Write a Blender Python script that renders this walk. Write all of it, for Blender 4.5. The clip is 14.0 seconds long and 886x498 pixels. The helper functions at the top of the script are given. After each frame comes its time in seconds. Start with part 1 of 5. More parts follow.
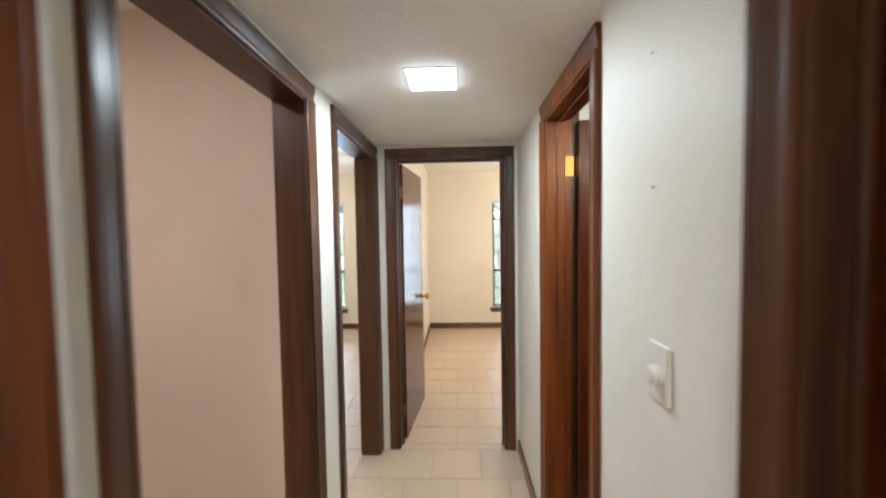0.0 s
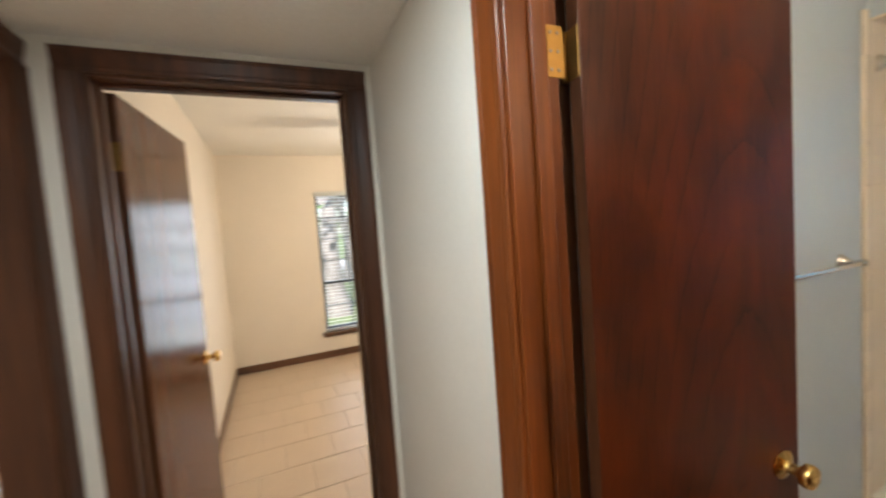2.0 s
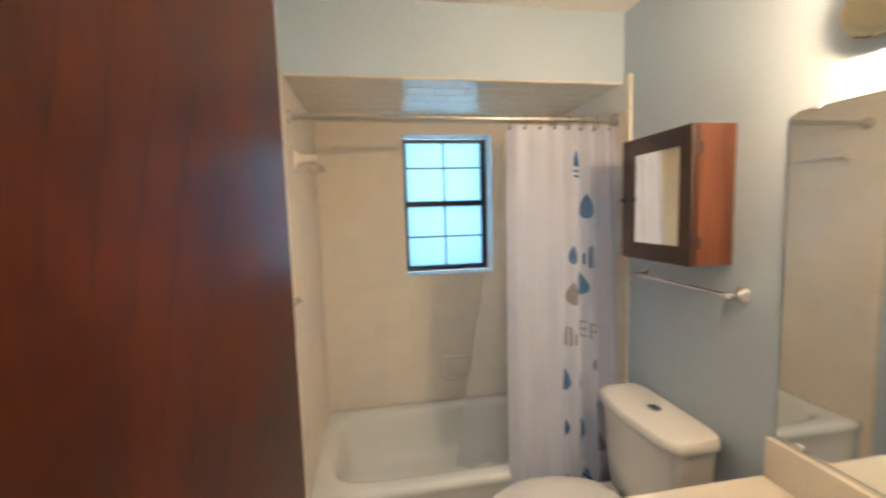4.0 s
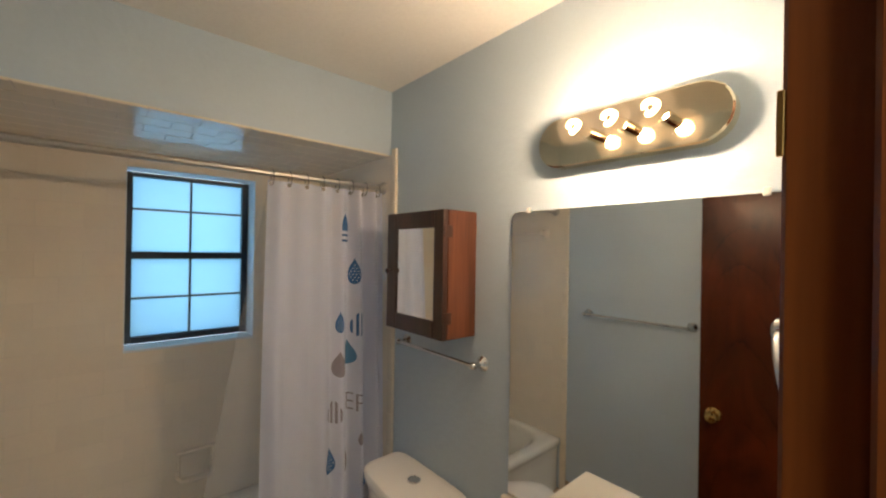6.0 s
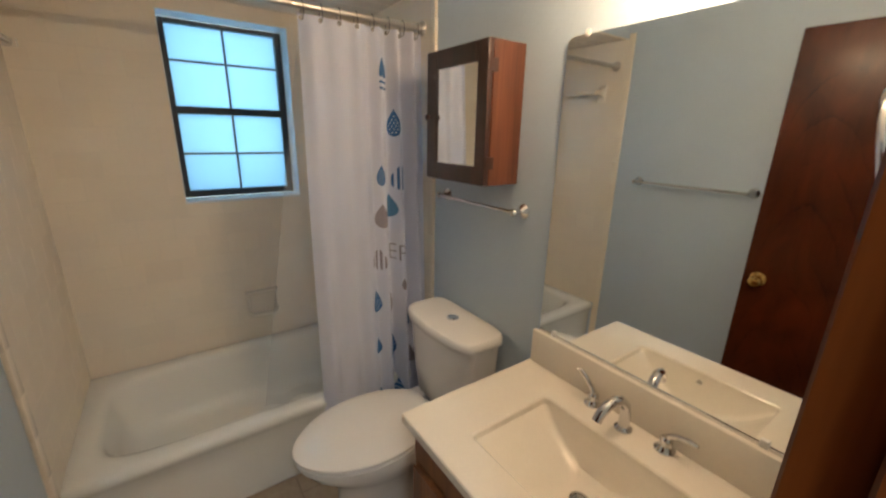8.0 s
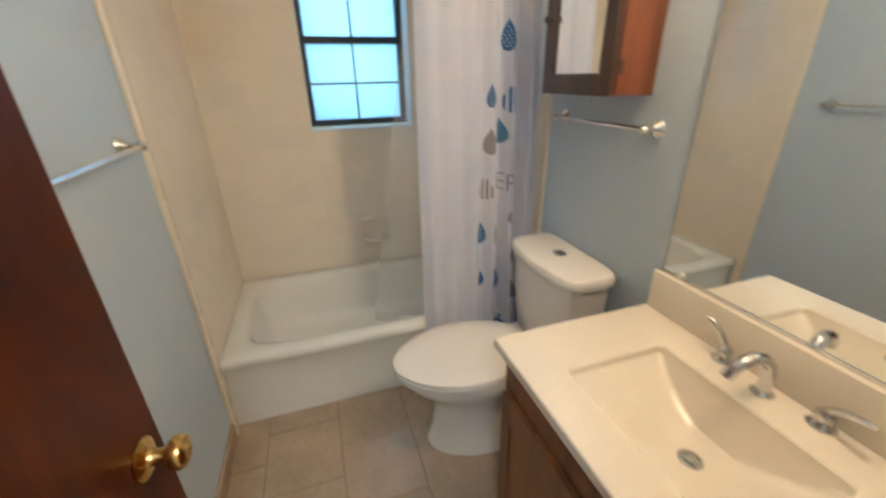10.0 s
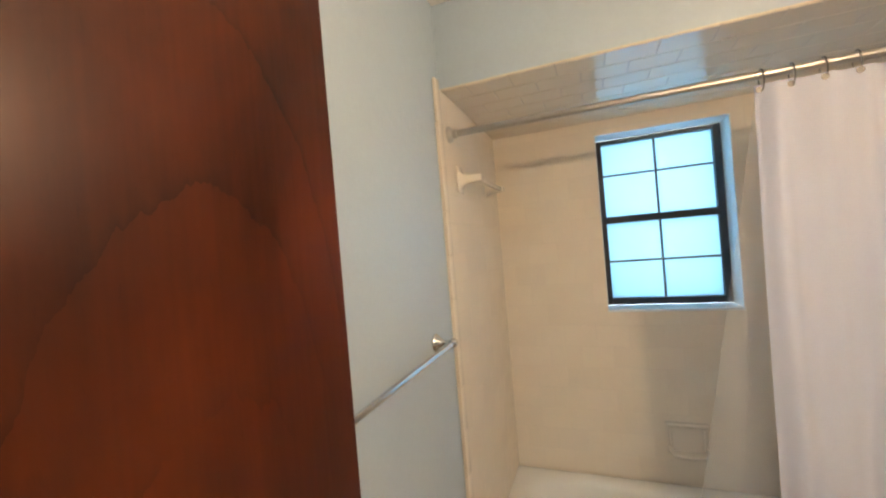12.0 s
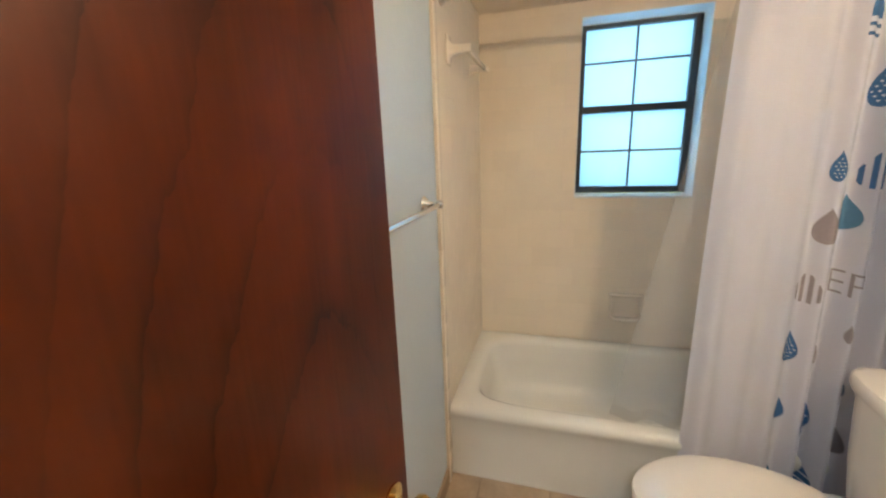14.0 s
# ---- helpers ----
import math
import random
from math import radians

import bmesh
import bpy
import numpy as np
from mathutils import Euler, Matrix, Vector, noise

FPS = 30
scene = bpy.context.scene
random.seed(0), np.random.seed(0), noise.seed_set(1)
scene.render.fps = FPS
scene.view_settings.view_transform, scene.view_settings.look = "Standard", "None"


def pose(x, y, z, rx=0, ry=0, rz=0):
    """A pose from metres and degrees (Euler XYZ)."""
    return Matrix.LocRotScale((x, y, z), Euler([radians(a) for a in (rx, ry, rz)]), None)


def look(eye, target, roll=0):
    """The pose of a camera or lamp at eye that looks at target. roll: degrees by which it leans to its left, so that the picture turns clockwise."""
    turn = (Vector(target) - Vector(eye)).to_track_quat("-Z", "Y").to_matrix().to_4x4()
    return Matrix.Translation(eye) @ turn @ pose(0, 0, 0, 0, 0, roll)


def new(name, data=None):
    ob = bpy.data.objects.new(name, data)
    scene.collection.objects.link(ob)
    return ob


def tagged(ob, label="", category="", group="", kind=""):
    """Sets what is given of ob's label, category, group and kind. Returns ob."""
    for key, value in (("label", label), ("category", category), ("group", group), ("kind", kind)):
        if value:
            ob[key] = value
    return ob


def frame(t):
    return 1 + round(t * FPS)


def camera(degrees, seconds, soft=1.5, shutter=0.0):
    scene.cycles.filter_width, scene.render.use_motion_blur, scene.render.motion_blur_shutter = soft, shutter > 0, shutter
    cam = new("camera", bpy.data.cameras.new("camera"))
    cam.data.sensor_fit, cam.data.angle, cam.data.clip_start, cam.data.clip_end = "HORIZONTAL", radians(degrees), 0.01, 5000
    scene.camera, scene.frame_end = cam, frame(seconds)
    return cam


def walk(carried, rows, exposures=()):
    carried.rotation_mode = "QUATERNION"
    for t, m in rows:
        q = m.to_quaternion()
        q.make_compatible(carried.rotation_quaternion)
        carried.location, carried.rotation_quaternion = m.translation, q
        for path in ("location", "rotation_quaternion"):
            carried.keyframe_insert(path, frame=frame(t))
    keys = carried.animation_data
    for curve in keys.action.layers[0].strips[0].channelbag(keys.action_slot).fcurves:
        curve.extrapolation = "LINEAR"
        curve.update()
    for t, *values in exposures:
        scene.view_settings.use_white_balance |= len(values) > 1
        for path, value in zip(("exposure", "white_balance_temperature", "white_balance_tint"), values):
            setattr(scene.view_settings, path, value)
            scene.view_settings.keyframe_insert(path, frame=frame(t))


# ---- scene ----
cam = camera(97.3, 14.0, soft=2.2, shutter=0.45)
PATH = [
    (0, (0.217, 0.262, 1.522), (0.136, 2.259, 1.433), -0.9),
    (0.5, (0.159, 0.636, 1.537), (0.19, 2.634, 1.448), -1.9),
    (1, (0.167, 0.937, 1.513), (0.305, 2.93, 1.416), -2.3),
    (1.5, (0.186, 1.248, 1.521), (0.522, 3.215, 1.388), -4.3),
    (2, (0.231, 1.489, 1.517), (1.03, 3.318, 1.391), -4.2),
    (2.5, (0.294, 1.671, 1.542), (1.66, 3.127, 1.422), -3.7),
    (3, (0.439, 1.737, 1.538), (2.191, 2.693, 1.412), -3.1),
    (3.5, (0.541, 1.783, 1.539), (2.507, 2.097, 1.4), -2.0),
    (4, (0.604, 1.831, 1.576), (2.568, 1.501, 1.394), -1.7),
    (4.2, (0.628, 1.838, 1.593), (2.538, 1.277, 1.403), -1.2),
    (6.3, (0.69, 1.71, 1.695), (2.188, 0.384, 1.684), 1.0),
    (6.5, (0.692, 1.721, 1.677), (2.191, 0.398, 1.618), 1.1),
    (7, (0.699, 1.725, 1.642), (2.218, 0.442, 1.424), 1.1),
    (7.5, (0.7, 1.737, 1.591), (2.234, 0.516, 1.196), 1.1),
    (7.7, (0.696, 1.729, 1.574), (2.24, 0.55, 1.101), 1.1),
    (9.8, (0.688, 1.654, 1.434), (2.37, 1.016, 0.559), -1.4),
    (10, (0.714, 1.663, 1.442), (2.458, 1.106, 0.637), -1.3),
    (10.5, (0.792, 1.71, 1.475), (2.682, 1.468, 0.866), -1.8),
    (11, (0.876, 1.734, 1.499), (2.822, 1.907, 1.07), -3.1),
    (11.5, (0.93, 1.721, 1.547), (2.838, 2.283, 1.345), -4.8),
    (12, (0.94, 1.702, 1.577), (2.807, 2.42, 1.565), -4.8),
    (12.5, (0.942, 1.7, 1.574), (2.795, 2.452, 1.551), -4.4),
    (13, (0.922, 1.707, 1.543), (2.775, 2.434, 1.353), -4.0),
    (13.5, (0.874, 1.722, 1.493), (2.728, 2.376, 1.127), -3.0),
    (14, (0.809, 1.748, 1.456), (2.669, 2.298, 0.968), -2.1),
]
EXPOSURES = [(0, 1.84, 5750, 10), (0.5, 1.52, 5950, 10), (1.0, 1.4, 6000, 10), (1.5, 1.36, 6200, 11), (2.0, 1.5, 6250, 13), (2.5, 1.7, 6300, 14), (3.0, 1.74, 6350, 17), (3.5, 1.76, 6350, 15), (4.2, 1.58, 6350, 13), (6.3, 0.82, 6250, 14), (7.7, 1.02, 6250, 14), (9.8, 1.62, 6050, 11), (11, 1.74, 6200, 12), (12.5, 1.72, 6500, 15), (14, 1.8, 6400, 14)]
walk(cam, [(t, look(eye, target, roll)) for t, eye, target, roll in PATH], EXPOSURES)

# ---- world and lights ----
world = bpy.data.worlds.new("world")
scene.world = world
world.use_nodes = True
wn = world.node_tree.nodes
sky = wn.new("ShaderNodeTexSky")
sky.sky_type, sky.sun_disc = "NISHITA", False
sky.sun_elevation, sky.sun_rotation = radians(55), radians(200)
wn["Background"].inputs[1].default_value = 0.115
world.node_tree.links.new(sky.outputs[0], wn["Background"].inputs[0])


def lamp(name, kind, m, power, colour, **more):
    data = bpy.data.lights.new(name, kind)
    data.energy, data.color = power, colour
    for key, value in more.items():
        if key == "size": data.size = value
        if key == "size_y": data.shape, data.size_y = "RECTANGLE", value
        if key == "angle": data.angle = value
        if key == "radius": data.shadow_soft_size = value
    ob = new(name, data)
    ob.matrix_world = m
    return ob


lamp("sun", "SUN", look((-10, -18, 30), (0, 6, 0)), 3.9, (1, 0.95, 0.86), angle=radians(0.5))
# skylight through the windows
lamp("window_light", "AREA", look((1.2, 6.55, 1.15), (1.2, 0, 0.9)), 7.3, (0.80, 0.90, 1.0), size=0.95, size_y=1.6)
lamp("window_light", "AREA", look((-2.1, 6.55, 1.15), (-2.1, 0, 0.9)), 18, (0.60, 0.79, 1.0), size=0.95, size_y=1.6)
lamp("window_light", "AREA", look((3.42, 1.37, 1.66), (0, 1.37, 1.4)), 3.2, (0.62, 0.85, 1.0), size=0.6, size_y=0.95)
# lamps of the place; those in the closet and entry are added, unseen fill
lamp("ceiling_panel_light", "AREA", look((0.123, 1.795, 2.103), (0.123, 1.795, 0)), 3.3, (0.93, 1.0, 0.97), size=0.17, size_y=0.17)
for bx in (1.215, 1.124, 1.033):
    lamp("bulb_light", "POINT", pose(bx, 0.843, 2.006), 2.75, (1.0, 0.70, 0.42), radius=0.018)
lamp("closet_fill_light", "AREA", look((-1.2, 0.5, 2.40), (-1.2, 0.5, 0)), 4.9, (1.0, 0.82, 0.70), size=0.25, size_y=0.25)
lamp("entry_fill_light", "AREA", look((0.13, -0.75, 2.085), (0.13, -0.75, 0)), 4.8, (1.0, 0.88, 0.74), size=0.25, size_y=0.25)
lamp("fan_light", "POINT", pose(-2.0, 4.6, 1.80), 10.5, (1.0, 0.82, 0.58), radius=0.06)
lamp("fan_light", "POINT", pose(1.7, 4.9, 1.80), 16, (1.0, 0.82, 0.58), radius=0.06)


# ---- materials ----
def material(name, colour, rough=0.5, metal=0.0, vary=0.06, scale=8.0, bump=0.0, bump_scale=60.0, fine=0.03, fine_scale=90.0, island=0.0, coat=0.0, stretch=None):
    """Painted, glazed or metal surface with two scales of variation and a fine relief."""
    m = bpy.data.materials.new(name)
    m.use_nodes = True
    n, l = m.node_tree.nodes, m.node_tree.links
    b = n["Principled BSDF"]
    b.inputs["Metallic"].default_value = metal
    b.inputs["Coat Weight"].default_value = coat
    b.inputs["Coat Roughness"].default_value = 0.12
    co = n.new("ShaderNodeNewGeometry")
    mp = n.new("ShaderNodeMapping")
    if stretch: mp.inputs["Scale"].default_value = stretch
    l.new(co.outputs["Position"], mp.inputs[0])
    big = n.new("ShaderNodeTexNoise"); big.inputs["Scale"].default_value = scale; big.inputs["Detail"].default_value = 4
    small = n.new("ShaderNodeTexNoise"); small.inputs["Scale"].default_value = fine_scale; small.inputs["Detail"].default_value = 3
    l.new(mp.outputs[0], big.inputs[0]); l.new(mp.outputs[0], small.inputs[0])

    def ranged(sock, amount):
        r = n.new("ShaderNodeMapRange")
        r.inputs["From Min"].default_value, r.inputs["From Max"].default_value = 0.25, 0.75
        r.inputs["To Min"].default_value, r.inputs["To Max"].default_value = 1 - amount, 1 + amount
        l.new(sock, r.inputs[0])
        return r.outputs[0]
    mul = n.new("ShaderNodeMath"); mul.operation = "MULTIPLY"
    l.new(ranged(big.outputs[0], vary), mul.inputs[0]); l.new(ranged(small.outputs[0], fine), mul.inputs[1])
    last = mul.outputs[0]
    if island:
        oi = n.new("ShaderNodeObjectInfo")
        r = n.new("ShaderNodeMapRange")
        r.inputs["To Min"].default_value, r.inputs["To Max"].default_value = 1 - island, 1 + island
        l.new(oi.outputs["Random"], r.inputs[0])
        m2 = n.new("ShaderNodeMath"); m2.operation = "MULTIPLY"
        l.new(last, m2.inputs[0]); l.new(r.outputs[0], m2.inputs[1]); last = m2.outputs[0]
    mix = n.new("ShaderNodeVectorMath"); mix.operation = "SCALE"
    mix.inputs[0].default_value = colour[:3]
    l.new(last, mix.inputs["Scale"])
    l.new(mix.outputs[0], b.inputs["Base Color"])
    rr = n.new("ShaderNodeMapRange")
    rr.inputs["To Min"].default_value, rr.inputs["To Max"].default_value = max(0.02, rough * 0.8), min(1, rough * 1.2)
    l.new(big.outputs[0], rr.inputs[0]); l.new(rr.outputs[0], b.inputs["Roughness"])
    if bump:
        bn = n.new("ShaderNodeTexNoise"); bn.inputs["Scale"].default_value = bump_scale; bn.inputs["Detail"].default_value = 4
        l.new(co.outputs["Position"], bn.inputs[0])
        bp = n.new("ShaderNodeBump"); bp.inputs["Strength"].default_value = bump; bp.inputs["Distance"].default_value = 0.004
        l.new(bn.outputs[0], bp.inputs["Height"]); l.new(bp.outputs[0], b.inputs["Normal"])
    return m


def wood(name, dark, light, rough=0.3, grain=(14, 14, 1.1), coat=0.3, figure=0.0, spec=0.5, span=(0.42, 0.92), fine=0.35):
    """Stained wood; the grain runs along the object's z."""
    m = bpy.data.materials.new(name)
    m.use_nodes = True
    n, l = m.node_tree.nodes, m.node_tree.links
    b = n["Principled BSDF"]
    b.inputs["Coat Weight"].default_value, b.inputs["Coat Roughness"].default_value = coat, 0.2
    b.inputs["Specular IOR Level"].default_value = spec
    co = n.new("ShaderNodeTexCoord")
    mp = n.new("ShaderNodeMapping"); mp.inputs["Scale"].default_value = grain
    l.new(co.outputs["Object"], mp.inputs[0])
    a = n.new("ShaderNodeTexNoise"); a.inputs["Scale"].default_value = 1.0; a.inputs["Detail"].default_value = 7; a.inputs["Distortion"].default_value = 0.6
    mp2 = n.new("ShaderNodeMapping"); mp2.inputs["Scale"].default_value = (130, 130, 4)
    l.new(co.outputs["Object"], mp2.inputs[0])
    c = n.new("ShaderNodeTexNoise"); c.inputs["Scale"].default_value = 1.0; c.inputs["Detail"].default_value = 4
    l.new(mp.outputs[0], a.inputs[0]); l.new(mp2.outputs[0], c.inputs[0])
    add = n.new("ShaderNodeMath"); add.operation = "MULTIPLY_ADD"
    l.new(c.outputs[0], add.inputs[0]); add.inputs[1].default_value = fine
    l.new(a.outputs[0], add.inputs[2])
    last = add.outputs[0]
    if figure:
        # cathedral figure of the veneer: nested ragged arches, each a dark growth line that fades downwards
        sep = n.new("ShaderNodeSeparateXYZ"); l.new(co.outputs["Object"], sep.inputs[0])

        def maths(op, x, y):
            q = n.new("ShaderNodeMath"); q.operation = op
            for sock, v in zip(q.inputs, (x, y)):
                if isinstance(v, (int, float)): sock.default_value = v
                else: l.new(v, sock)
            return q.outputs[0]

        def noise(scale_, detail, place=(0, 0, 0)):
            mq = n.new("ShaderNodeMapping"); mq.inputs["Scale"].default_value = scale_; mq.inputs["Location"].default_value = place
            l.new(co.outputs["Object"], mq.inputs[0])
            t_ = n.new("ShaderNodeTexNoise"); t_.inputs["Scale"].default_value = 1.0; t_.inputs["Detail"].default_value = detail
            l.new(mq.outputs[0], t_.inputs[0])
            return t_.outputs[0]
        dx = maths("SUBTRACT", sep.outputs[0], 0.415)
        west, east = maths("MINIMUM", dx, 0.0), maths("MAXIMUM", dx, 0.0)
        arch = maths("ADD", maths("MULTIPLY", maths("MULTIPLY", west, west), 9.0), maths("MULTIPLY", maths("MULTIPLY", east, east), 12.0))
        field = maths("ADD", sep.outputs[2], arch)
        field = maths("ADD", field, maths("MULTIPLY", maths("SUBTRACT", noise((5, 5, 2.2), 2.0, (1.3, 0, 2.9)), 0.5), 0.20))
        field = maths("ADD", field, maths("MULTIPLY", maths("SUBTRACT", noise((80, 80, 20), 4.0), 0.5), 0.055))
        ring = maths("FRACT", maths("MULTIPLY", maths("SUBTRACT", field, 1.63), 5.2), 0.0)
        line = maths("POWER", maths("SUBTRACT", 1.0, ring), 14.0)
        fade = maths("MULTIPLY", maths("POWER", maths("SUBTRACT", 1.0, ring), 2.0), 0.18)
        pr = n.new("ShaderNodeMapRange"); pr.inputs["From Min"].default_value, pr.inputs["From Max"].default_value = 0.40, 0.60
        l.new(noise((6.5, 6.5, 4.5), 3.0, (3.1, 7.7, 0.4)), pr.inputs[0])
        pores = maths("MULTIPLY", maths("GREATER_THAN", noise((260, 260, 38), 1.0), 0.70), 0.35)
        marks = maths("ADD", maths("MULTIPLY", maths("ADD", line, fade), pr.outputs[0]), maths("MULTIPLY", pores, noise((14, 14, 9), 2.0)))
        ma = n.new("ShaderNodeMath"); ma.operation = "MULTIPLY_ADD"; ma.inputs[1].default_value = -figure
        l.new(marks, ma.inputs[0]); l.new(last, ma.inputs[2])
        last = ma.outputs[0]
    ramp = n.new("ShaderNodeValToRGB")
    ramp.color_ramp.elements[0].position, ramp.color_ramp.elements[1].position = span
    ramp.color_ramp.elements[0].color, ramp.color_ramp.elements[1].color = (*dark, 1), (*light, 1)
    l.new(last, ramp.inputs[0]); l.new(ramp.outputs[0], b.inputs["Base Color"])
    rr = n.new("ShaderNodeMapRange"); rr.inputs["To Min"].default_value, rr.inputs["To Max"].default_value = rough * 0.75, rough * 1.3
    l.new(a.outputs[0], rr.inputs[0]); l.new(rr.outputs[0], b.inputs["Roughness"])
    bp = n.new("ShaderNodeBump"); bp.inputs["Strength"].default_value = 0.12; bp.inputs["Distance"].default_value = 0.002
    l.new(c.outputs[0], bp.inputs["Height"]); l.new(bp.outputs[0], b.inputs["Normal"])
    return m


def glowing(name, colour, strength):
    m = bpy.data.materials.new(name)
    m.use_nodes = True
    b = m.node_tree.nodes["Principled BSDF"]
    b.inputs["Base Color"].default_value = (*colour, 1)
    b.inputs["Emission Color"].default_value = (*colour, 1)
    b.inputs["Emission Strength"].default_value = strength
    return m


def glassy(name, colour=(1, 1, 1), alpha=0.12, rough=0.03):
    """Thin clear sheet: mostly see-through with a gloss."""
    m = bpy.data.materials.new(name)
    m.use_nodes = True
    b = m.node_tree.nodes["Principled BSDF"]
    b.inputs["Base Color"].default_value = (*colour, 1)
    b.inputs["Roughness"].default_value = rough
    b.inputs["Alpha"].default_value = alpha
    return m


PAINT = material("hall_paint", (0.78, 0.77, 0.70), 0.55, vary=0.03, scale=2.5, bump=0.7, bump_scale=17, fine=0.02)
CREAM = material("room_paint", (0.82, 0.76, 0.67), 0.6, vary=0.03, scale=2.0, bump=0.3, bump_scale=30, fine=0.02)
CLOSET = material("closet_paint", (0.72, 0.62, 0.525), 0.6, vary=0.05, scale=2.0, bump=0.3, bump_scale=30, fine=0.02)
BLUE = material("bath_paint", (0.51, 0.612, 0.705), 0.42, vary=0.03, scale=2.5, bump=0.4, bump_scale=30, fine=0.02)
CEIL = material("ceiling_paint", (0.85, 0.84, 0.80), 0.7, vary=0.03, scale=2.0, bump=0.4, bump_scale=60, fine=0.03)
TRIM = wood("dark_trim_wood", (0.026, 0.011, 0.006), (0.118, 0.043, 0.017), 0.36, (16, 16, 1.0), 0.04, 0.0, 0.3)
DOOR = wood("cherry_door_wood", (0.004, 0.0006, 0.0002), (0.118, 0.0212, 0.0037), 0.34, (7, 7, 3.6), 0.10, 0.21, 0.2, (0.2, 1.0), 0.22)
REDTRIM = wood("cherry_trim_wood", (0.040, 0.0098, 0.002), (0.215, 0.057, 0.0097), 0.36, (14, 14, 0.9), 0.06, 0.0, 0.28)
DOORB = wood("plain_door_wood", (0.085, 0.030, 0.012), (0.125, 0.045, 0.018), 0.18, (16, 16, 0.9), 0.0, 0.0, 0.17)
CABINET = wood("cherry_cabinet_wood", (0.05, 0.014, 0.006), (0.20, 0.067, 0.027), 0.35, (18, 18, 1.6), 0.3)
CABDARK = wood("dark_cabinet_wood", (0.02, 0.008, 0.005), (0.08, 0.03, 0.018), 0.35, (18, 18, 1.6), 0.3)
VANITY = wood("oak_vanity_wood", (0.10, 0.035, 0.012), (0.30, 0.115, 0.04), 0.4, (20, 20, 1.5), 0.2)
TILE = material("floor_tile", (0.62, 0.49, 0.365), 0.33, vary=0.03, scale=5, bump=0.05, bump_scale=70, fine=0.04, island=0.03, fine_scale=45)
BTILE = material("bath_floor_tile", (0.455, 0.35, 0.25), 0.25, vary=0.14, scale=7, bump=0.16, bump_scale=22, fine=0.07, island=0.04, fine_scale=45)
BGROUT = material("bath_grout", (0.30, 0.22, 0.155), 0.85, vary=0.1, scale=10, bump=0.3)
GROUT = material("grout", (0.53, 0.422, 0.318), 0.85, vary=0.1, scale=10, bump=0.3)
WTILE = material("wall_tile", (0.86, 0.78, 0.655), 0.13, vary=0.02, scale=5, fine=0.01, island=0.02, bump=0.05, bump_scale=18)
WTILE.node_tree.nodes["Principled BSDF"].inputs["Specular IOR Level"].default_value = 0.36
WGROUT = material("wall_grout", (0.85, 0.772, 0.648), 0.22, vary=0.03, scale=8)
CGROUT = material("ceiling_grout", (0.66, 0.60, 0.53), 0.75, vary=0.06, scale=8)
CERAMIC = material("cream_ceramic", (0.84, 0.77, 0.665), 0.16, vary=0.02, scale=6, fine=0.01)
PORCELAIN = material("porcelain", (0.84, 0.82, 0.78), 0.09, vary=0.015, scale=4, fine=0.01, coat=0.3)
TUB = material("tub_enamel", (0.82, 0.82, 0.77), 0.13, vary=0.02, scale=4, fine=0.01, coat=0.3)
STONE = material("cultured_marble", (0.83, 0.775, 0.67), 0.14, vary=0.02, scale=5, fine=0.015, coat=0.25)
CHROME = material("chrome", (0.70, 0.70, 0.70), 0.11, 1.0, vary=0.02, fine=0.01)
NICKEL = material("brushed_nickel", (0.56, 0.53, 0.48), 0.34, 1.0, vary=0.06, fine=0.04)
GREYMETAL = material("dull_eyelet_metal", (0.22, 0.21, 0.20), 0.45, 1.0, vary=0.05)
BRASS = material("brass", (0.80, 0.52, 0.17), 0.16, 1.0, vary=0.05, fine=0.02)
OLDBRASS = material("hinge_brass", (0.34, 0.205, 0.062), 0.42, 1.0, vary=0.15, scale=30, fine=0.05)
MIRROR = material("mirror_glass", (0.90, 0.92, 0.91), 0.015, 1.0, vary=0.005, fine=0.002)
BLACK = material("black_metal", (0.026, 0.031, 0.036), 0.4, 0.0, vary=0.1, scale=20)
WHITE = material("white_plastic", (0.78, 0.77, 0.73), 0.35, vary=0.02)
FABRIC = material("white_curtain_cloth", (0.82, 0.82, 0.89), 0.85, vary=0.02, scale=5, bump=0.2, bump_scale=500, fine=0.03, fine_scale=300)
PRINT_BLUE = material("blue_print", (0.055, 0.16, 0.36), 0.85, vary=0.05, fine=0.05)
PRINT_TEAL = material("teal_print", (0.10, 0.24, 0.40), 0.85, vary=0.05, fine=0.05)
PRINT_GREY = material("grey_print", (0.34, 0.30, 0.32), 0.85, vary=0.05, fine=0.05)
BASEWOOD = wood("baseboard_wood", (0.05, 0.02, 0.009), (0.17, 0.075, 0.033), 0.35, (3, 22, 22), 0.3)
BLIND = material("blind_slat", (0.75, 0.74, 0.70), 0.5, vary=0.03)
bn, bl_ = BLIND.node_tree.nodes, BLIND.node_tree.links
btr = bn.new("ShaderNodeBsdfTranslucent"); btr.inputs[0].default_value = (0.8, 0.82, 0.8, 1)
bmx = bn.new("ShaderNodeMixShader"); bmx.inputs[0].default_value = 0.45
bl_.new(bn["Principled BSDF"].outputs[0], bmx.inputs[1]); bl_.new(btr.outputs[0], bmx.inputs[2]); bl_.new(bmx.outputs[0], bn["Material Output"].inputs[0])
DARKGAP = material("dark_gap_wood", (0.02, 0.01, 0.006), 0.7, vary=0.2)


